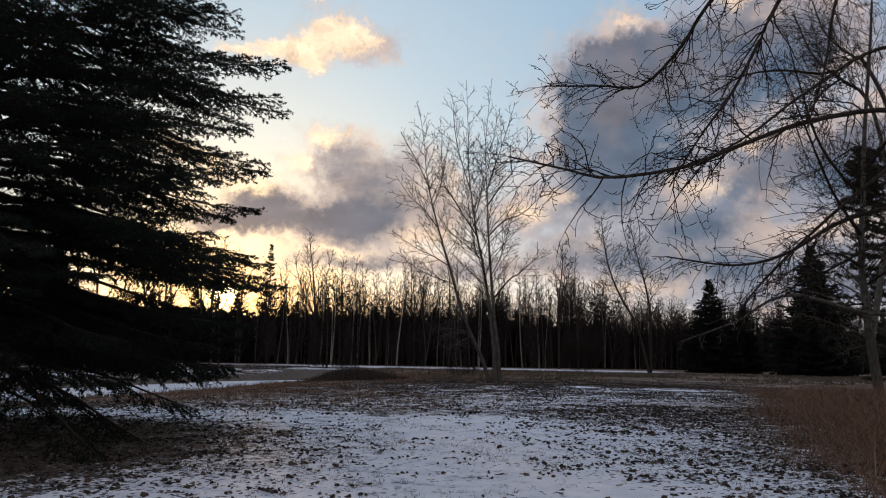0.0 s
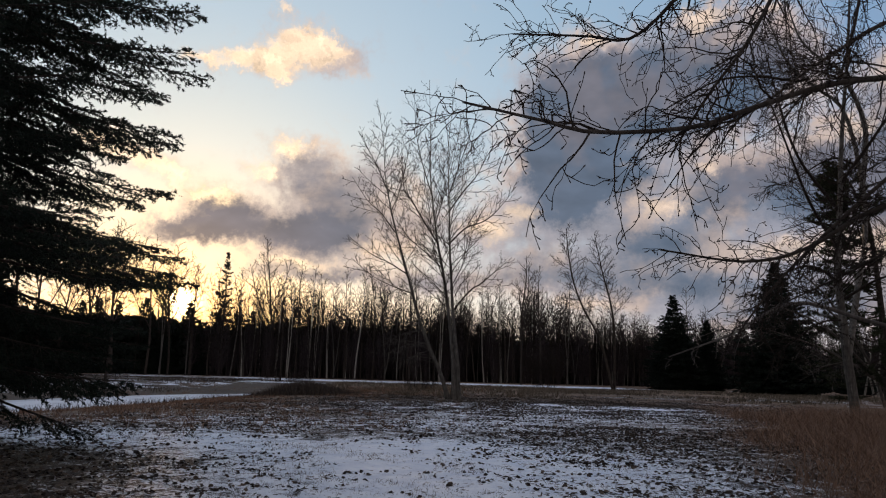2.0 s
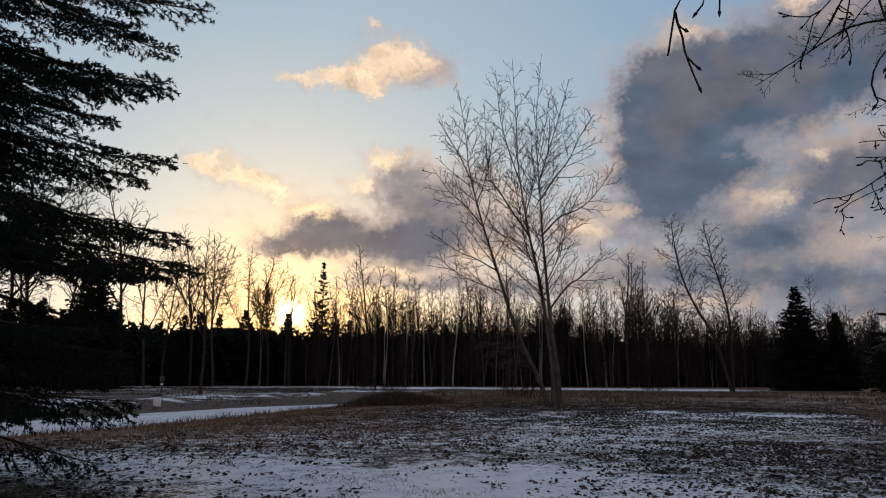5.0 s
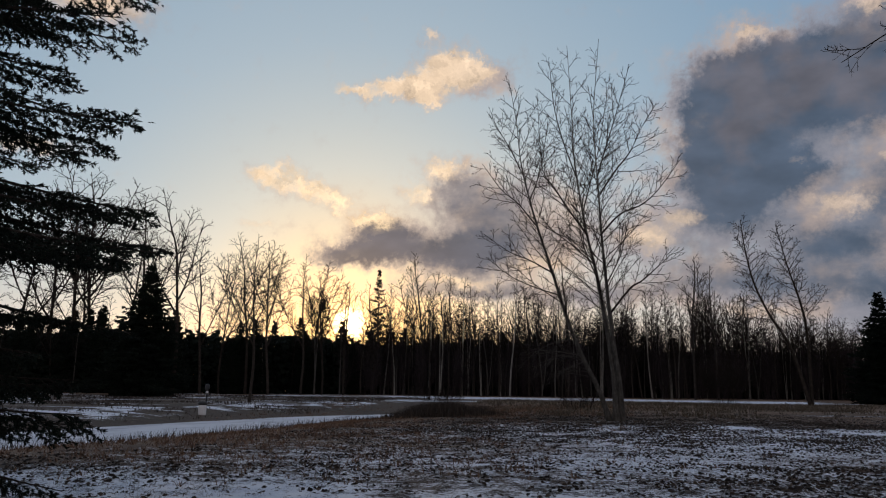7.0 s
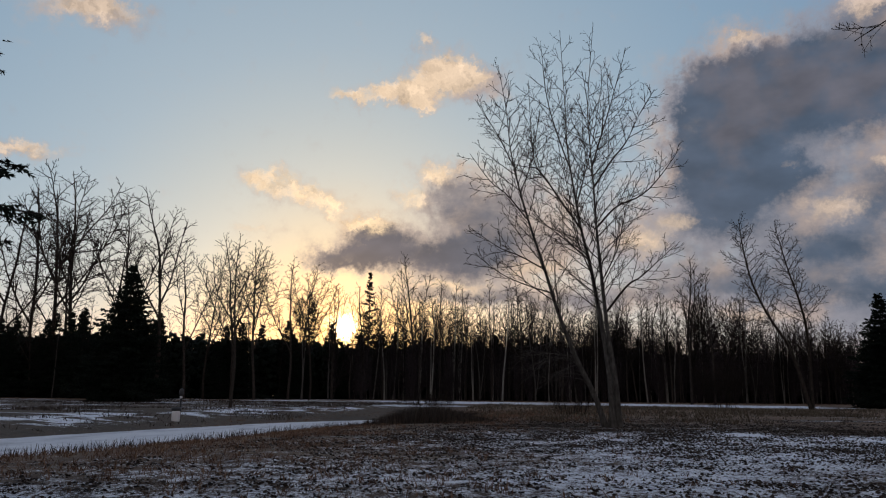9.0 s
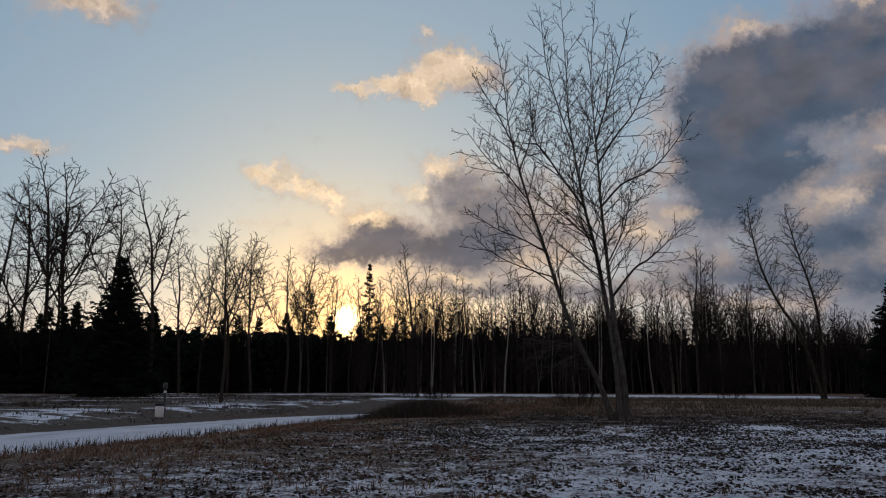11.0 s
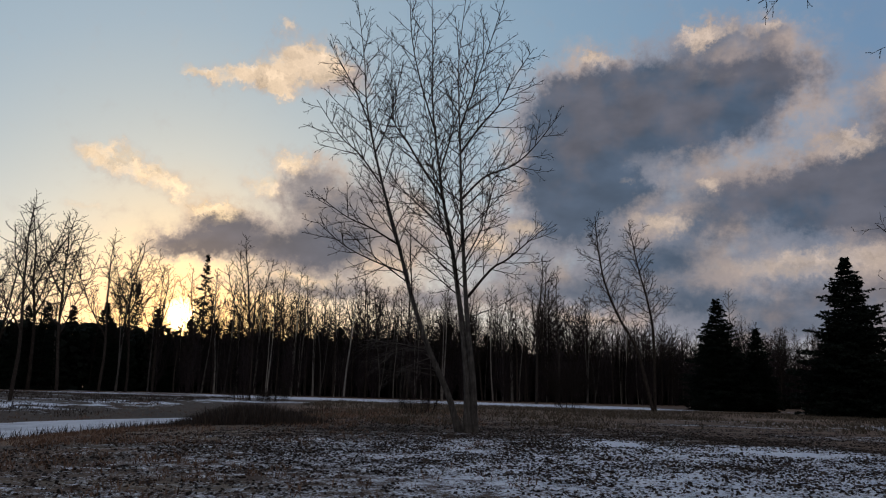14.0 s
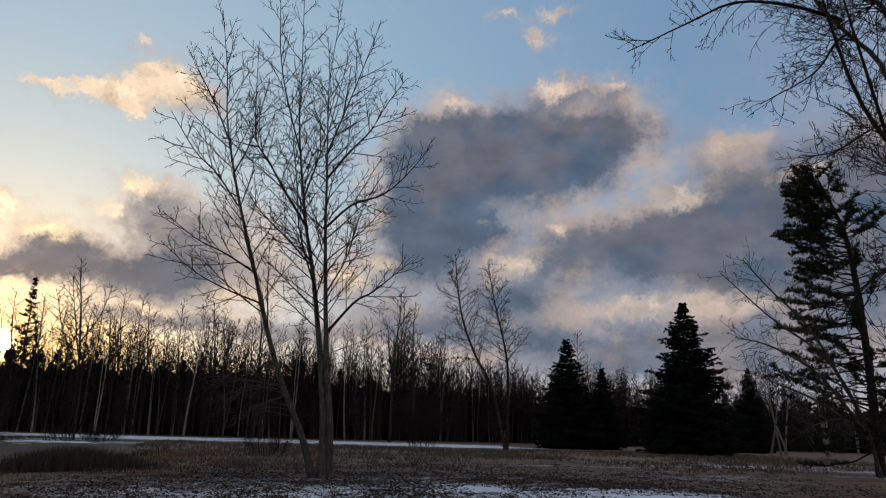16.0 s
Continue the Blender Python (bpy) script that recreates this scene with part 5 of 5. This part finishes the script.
def grey_tree_by_pine():
    rg = random.Random(17)
    root = tree_thing("bare_tree", 29.9, 49.7, "leaning bare tree with pale grey arching branches, before the pine")
    crown = Tubes()
    lines = [
        ([(29.9, 49.7, 0.1), (28.9, 49.4, 3.0), (26.6, 48.8, 5.8), (23.6, 48.4, 7.4), (20.9, 48.4, 9.5)], 0.095),
        ([(29.1, 49.5, 2.4), (25.8, 48.5, 5.0), (23.0, 48.0, 6.1), (21.2, 48.0, 6.4)], 0.08),
        ([(28.6, 49.3, 3.4), (26.2, 49.0, 7.0), (24.0, 49.0, 9.0), (22.6, 49.0, 10.4)], 0.08),
        ([(29.2, 49.5, 2.0), (25.8, 48.4, 3.6), (23.2, 48.0, 4.4), (21.4, 47.8, 4.9)], 0.07),
        ([(29.2, 49.5, 2.1), (27.0, 48.4, 2.9), (25.2, 47.8, 2.7), (23.9, 47.6, 2.2)], 0.05),
    ]
    for k, (pts, r) in enumerate(lines):
        line = spline(local(pts, root), 14)
        radii = [r * (1 - 0.88 * i / 13) + 0.008 for i in range(14)]
        if k == 0:
            t = Tubes()
            t.add(line, radii, 8)
            part("trunk", t.mesh("trunk", TWIG_GREY), root)
        else:
            crown.add(line, radii, 6)
        children([crown], rg, line, radii, 5.0, 0, OPEN, 4, first=0.2, count=28)
    tagged(part("crown", crown.mesh("crown", TWIG_GREY), root, "pale grey bare twigs"), kind="stuff")


grey_tree_by_pine()

# ---- low growth ----


def blades(x, y, z, h, w, rng_, lean=0.35):
    """Narrow bent blades: two triangles and a quad less, as quad and tip."""
    n = len(x)
    a = rng_.uniform(0, 2 * np.pi, n)
    side = np.stack([np.cos(a), np.sin(a), np.zeros(n)], -1) * (w / 2)[:, None]
    tilt = rng_.normal(0, lean, (n, 2)) * h[:, None]
    foot = np.stack([x, y, z], -1)
    mid = foot + np.stack([tilt[:, 0] * 0.35, tilt[:, 1] * 0.35, h * 0.55], -1)
    top = foot + np.stack([tilt[:, 0], tilt[:, 1], h], -1)
    co = np.stack([foot - side, foot + side, mid + side * 0.8, mid - side * 0.8, top], 1).reshape(-1, 3)
    i = np.arange(n)[:, None] * 5
    return co, i + np.array([[0, 1, 2, 3]]), i + np.array([[3, 2, 4]])


def scatter(rng_, count, x0, x1, y0, y1, density):
    x, y = rng_.uniform(x0, x1, count), rng_.uniform(y0, y1, count)
    keep = rng_.random(count) < density(x, y)
    return x[keep], y[keep]


nr = np.random.default_rng(12)


def tall_grass_at(x, y):
    return 1 / (1 + np.exp(-(x - 6.3 - 0.34 * (y - 13) - 2.2 * fbm(x, y, 0.35, 5)) / 0.3)) * (y < 34) * (0.6 + 0.6 * fbm(x, y, 0.8, 6))


x, y = scatter(nr, 85000, 5.0, 22.0, 7.0, 34.0, tall_grass_at)
co, q, t3 = blades(x, y, height(x, y) - 0.02, nr.uniform(0.35, 0.85, len(x)) * (0.95 + 1.1 * fbm(x, y, 0.5, 19)), nr.uniform(0.007, 0.012, len(x)), nr, 0.8)
stuff("tall_grass", co, [q, t3], STRAW, "matted tall dry brown grass", "grass")

tx, ty = scatter(nr, 66000, -20.0, 26.0, 20.0, 70.0, lambda x, y: straw_at(x, y) * np.clip(0.45 + fbm(x, y, 0.35, 7), 0, 1) * (from_valley(x, y) > 2.8) * np.clip(1.15 - 2.2 * leaf_at(x, y), 0, 1) / (1 + np.exp(np.clip((x + 0.5 - 0.12 * (y - 25)) / 1.2, -50, 50))) )
x = (tx[:, None] + nr.normal(0, 0.07, (len(tx), 6))).ravel()
y = (ty[:, None] + nr.normal(0, 0.07, (len(ty), 6))).ravel()
co, q, t3 = blades(x, y, height(x, y) - 0.01, nr.uniform(0.05, 0.17, len(x)), nr.uniform(0.012, 0.024, len(x)), nr, 0.6)
stuff("meadow_grass", co, [q, t3], STRAW, "tufts of short dry brown meadow grass", "grass")

tx, ty = scatter(nr, 15000, -8.0, 48.0, 46.0, 92.0, lambda x, y: np.clip(0.45 + 1.3 * fbm(x * 0.4, y, 0.3, 27), 0, 1) * (y > 50 + 7 * fbm(x, y, 0.25, 28)) * (y < 84))
x = (tx[:, None] + nr.normal(0, 0.16, (len(tx), 5))).ravel()
y = (ty[:, None] + nr.normal(0, 0.16, (len(ty), 5))).ravel()
co, q, t3 = blades(x, y, height(x, y) - 0.01, nr.uniform(0.10, 0.30, len(x)), nr.uniform(0.03, 0.06, len(x)), nr, 0.6)
stuff("field_grass", co, [q, t3], FIELD, "rough dry tussocks of the far meadow", "grass")

# short stubble that pokes through the thin snow
tx, ty = scatter(nr, 15000, -9.0, 9.0, 3.5, 24.0, lambda x, y: np.clip(0.15 + 1.5 * fbm(x, y, 0.7, 29), 0, 0.9))
x = (tx[:, None] + nr.normal(0, 0.05, (len(tx), 7))).ravel()
y = (ty[:, None] + nr.normal(0, 0.05, (len(ty), 7))).ravel()
co, q, t3 = blades(x, y, height(x, y) - 0.006, nr.uniform(0.02, 0.075, len(x)), nr.uniform(0.003, 0.007, len(x)), nr, 0.8)
stuff("stubble", co, [q, t3], FIELD, "short dead grass blades poking through thin snow", "grass")

tx, ty = scatter(nr, 9000, -48.0, -17.0, 38.0, 88.0, lambda x, y: np.clip(0.3 + 1.6 * fbm(x * 0.4, y, 0.4, 31), 0, 1) * (from_valley(x, y) > 4.2))
x = (tx[:, None] + nr.normal(0, 0.2, (len(tx), 4))).ravel()
y = (ty[:, None] + nr.normal(0, 0.2, (len(ty), 4))).ravel()
co, q, t3 = blades(x, y, height(x, y) - 0.01, nr.uniform(0.08, 0.24, len(x)), nr.uniform(0.03, 0.06, len(x)), nr, 0.6)
stuff("bank_grass", co, [q, t3], REED, "rough dead grass on the bank of the pond", "grass")

# weeds and reeds along the bank of the pond
x, y = scatter(nr, 60000, -20.0, -5.0, 26.0, 70.0, lambda x, y: np.exp(-((from_valley(x, y) - 3.7) / 0.8) ** 2) * (x > -18.0 + 0.2 * (y - 36)) * np.clip(0.5 + fbm(x, y, 0.9, 8), 0, 1))
co, q, t3 = blades(x, y, height(x, y) - 0.02, nr.uniform(0.12, 0.45, len(x)), nr.uniform(0.016, 0.030, len(x)), nr, 0.25)
stuff("reeds", co, [q, t3], REED, "dark dead reeds along the bank", "reeds")


x = nr.normal(-6.2, 1.5, 7000)
y = 47.6 + nr.normal(0, 1.0, 7000)
co, q, t3 = blades(x, y, height(x, y) - 0.02, nr.uniform(0.3, 0.95, len(x)) * np.exp(-((x + 6.2) / 2.8) ** 2), nr.uniform(0.014, 0.03, len(x)), nr, 0.3)
stuff("weeds", co, [q, t3], REED, "dark clump of dead weeds at the end of the pond", "weeds")


def leaf_pile(cx, cy, per, spread, small, large):
    """Curled leaves in loose heaps about the given places."""
    x = (cx[:, None] + nr.normal(0, spread, (len(cx), per))).ravel()
    y = (cy[:, None] + nr.normal(0, spread, (len(cy), per))).ravel()
    n = len(x)
    size = nr.uniform(small, large, n) * nr.uniform(0.7, 1.3, n)
    a, tilt = nr.uniform(0, 6.283, n), np.abs(nr.normal(0, 0.75, n)).clip(0, 1.4)
    u = np.stack([np.cos(a), np.sin(a), np.zeros(n)], -1) * size[:, None]
    v = np.stack([-np.sin(a) * np.cos(tilt), np.cos(a) * np.cos(tilt), np.sin(tilt)], -1) * (size * 0.8)[:, None]
    w = np.cross(u, v)
    w *= (size * nr.uniform(-0.5, 0.5, n) / (np.linalg.norm(w, axis=1) + 1e-9))[:, None]
    c = np.stack([x, y, height(x, y) + 0.006], -1)
    return np.stack([c - u, c + 0.1 * u - 0.3 * v, c + u + 0.25 * v, c + 0.5 * u + v + w, c - 0.6 * u + 0.9 * v - 0.5 * w], 1)


cx, cy = scatter(nr, 26000, -14.0, 16.0, 4.0, 26.0, leaf_at)
near_leaves = leaf_pile(cx, cy, 5, 0.10, 0.024, 0.046)
cx, cy = scatter(nr, 37000, -9.0, 24.0, 25.0, 56.0, leaf_at)
far_leaves = leaf_pile(cx, cy, 8, 0.17, 0.022, 0.042)
co = np.concatenate([near_leaves, far_leaves]).reshape(-1, 3)
i = np.arange(len(co) // 5)[:, None] * 5
stuff("fallen_leaves", co, [i + np.array([[0, 1, 2, 3]]), i + np.array([[0, 3, 4]])], LEAF, "curled brown fallen leaves", "leaves")


def twig_bush(name, x, y, r, h, count, seed, label):
    rg = random.Random(seed)
    root = tree_thing(name, x, y, label, "bush")
    t = Tubes()
    spec = Spec(points=[6, 4, 3], wiggle=[0.09, 0.13, 0.15], lift=[0.05, 0.05, 0.0], per_metre=[4.0, 4.0, 0], angle=[35, 38, 40], ratio=[0.5, 0.5, 0.5], sides=[4, 3, 3], least=0.007)
    for k in range(count):
        a, q = rg.uniform(0, 6.28), r * math.sqrt(rg.random())
        px, py = math.cos(a) * q, math.sin(a) * q
        grow([t], rg, (px, py, ground_z(x + px, y + py) - root.location.z - 0.05), unit((math.cos(a) * 0.4, math.sin(a) * 0.4, 1)), h * rg.uniform(0.6, 1.1), 0.014, 0, spec, 3)
    tagged(part("twig_work", t.mesh("twig_work", TWIG), root), kind="stuff")
    return root


twig_bush("bush", -12.9, 80.0, 2.9, 1.2, 150, 61, "low dark leafless bush in the hollow")
twig_bush("bush", 14.4, 86.0, 1.2, 4.6, 46, 62, "dense dark leafless bush on the meadow")
twig_bush("bush", 0.6, 60.0, 1.0, 1.4, 40, 63, "small brown leafless bush on the meadow")


def barrel_post():
    x, y = -21.35, 50.85
    root = tree_thing("yard_hydrant", x, y, "dark post behind a white drum with dark lid, on the bank", "hydrant")

    def lathe(profile, sides, cx, cy, mat, name, label=""):
        ang = np.arange(sides) * 2 * np.pi / sides
        co = np.array([(cx + r * np.cos(k), cy + r * np.sin(k), z) for r, z in profile for k in ang])
        i = np.arange(len(profile) * sides).reshape(len(profile), sides)
        nx = np.roll(i, -1, axis=1)
        part(name, mesh(name, co, [np.stack([i[:-1], nx[:-1], nx[1:], i[1:]], -1).reshape(-1, 4)], mat, False), root, label)

    white, _, _ = simple("white_plastic", [(0.2, (0.68, 0.68, 0.68)), (0.8, (0.82, 0.82, 0.82))], 3.0, 0.5, 0.0)
    black, _, _ = simple("dark_metal", [(0.2, (0.015, 0.015, 0.016)), (0.8, (0.04, 0.04, 0.042))], 6.0, 0.5, 0.0)
    lathe([(0.0, 0.0), (0.21, 0.0), (0.225, 0.03), (0.235, 0.35), (0.225, 0.58), (0.20, 0.61), (0.0, 0.61)], 20, 0.12, -0.3, white, "drum", "white drum")
    lathe([(0.0, 0.60), (0.24, 0.60), (0.265, 0.62), (0.265, 0.74), (0.22, 0.80), (0.0, 0.81)], 20, 0.12, -0.3, black, "lid", "dark lid")
    lathe([(0.0, -0.1), (0.05, -0.1), (0.05, 1.45), (0.045, 1.5), (0.0, 1.5)], 10, 0.1, 0.15, black, "post")
    lathe([(0.0, 1.46), (0.11, 1.48), (0.13, 1.56), (0.13, 1.74), (0.09, 1.82), (0.0, 1.84)], 12, 0.1, 0.15, black, "head", "dark head")
    lathe([(0.0, 1.28), (0.07, 1.28), (0.075, 1.30), (0.075, 1.38), (0.07, 1.40), (0.0, 1.40)], 12, 0.1, 0.15, white, "collar", "white collar")


barrel_post()
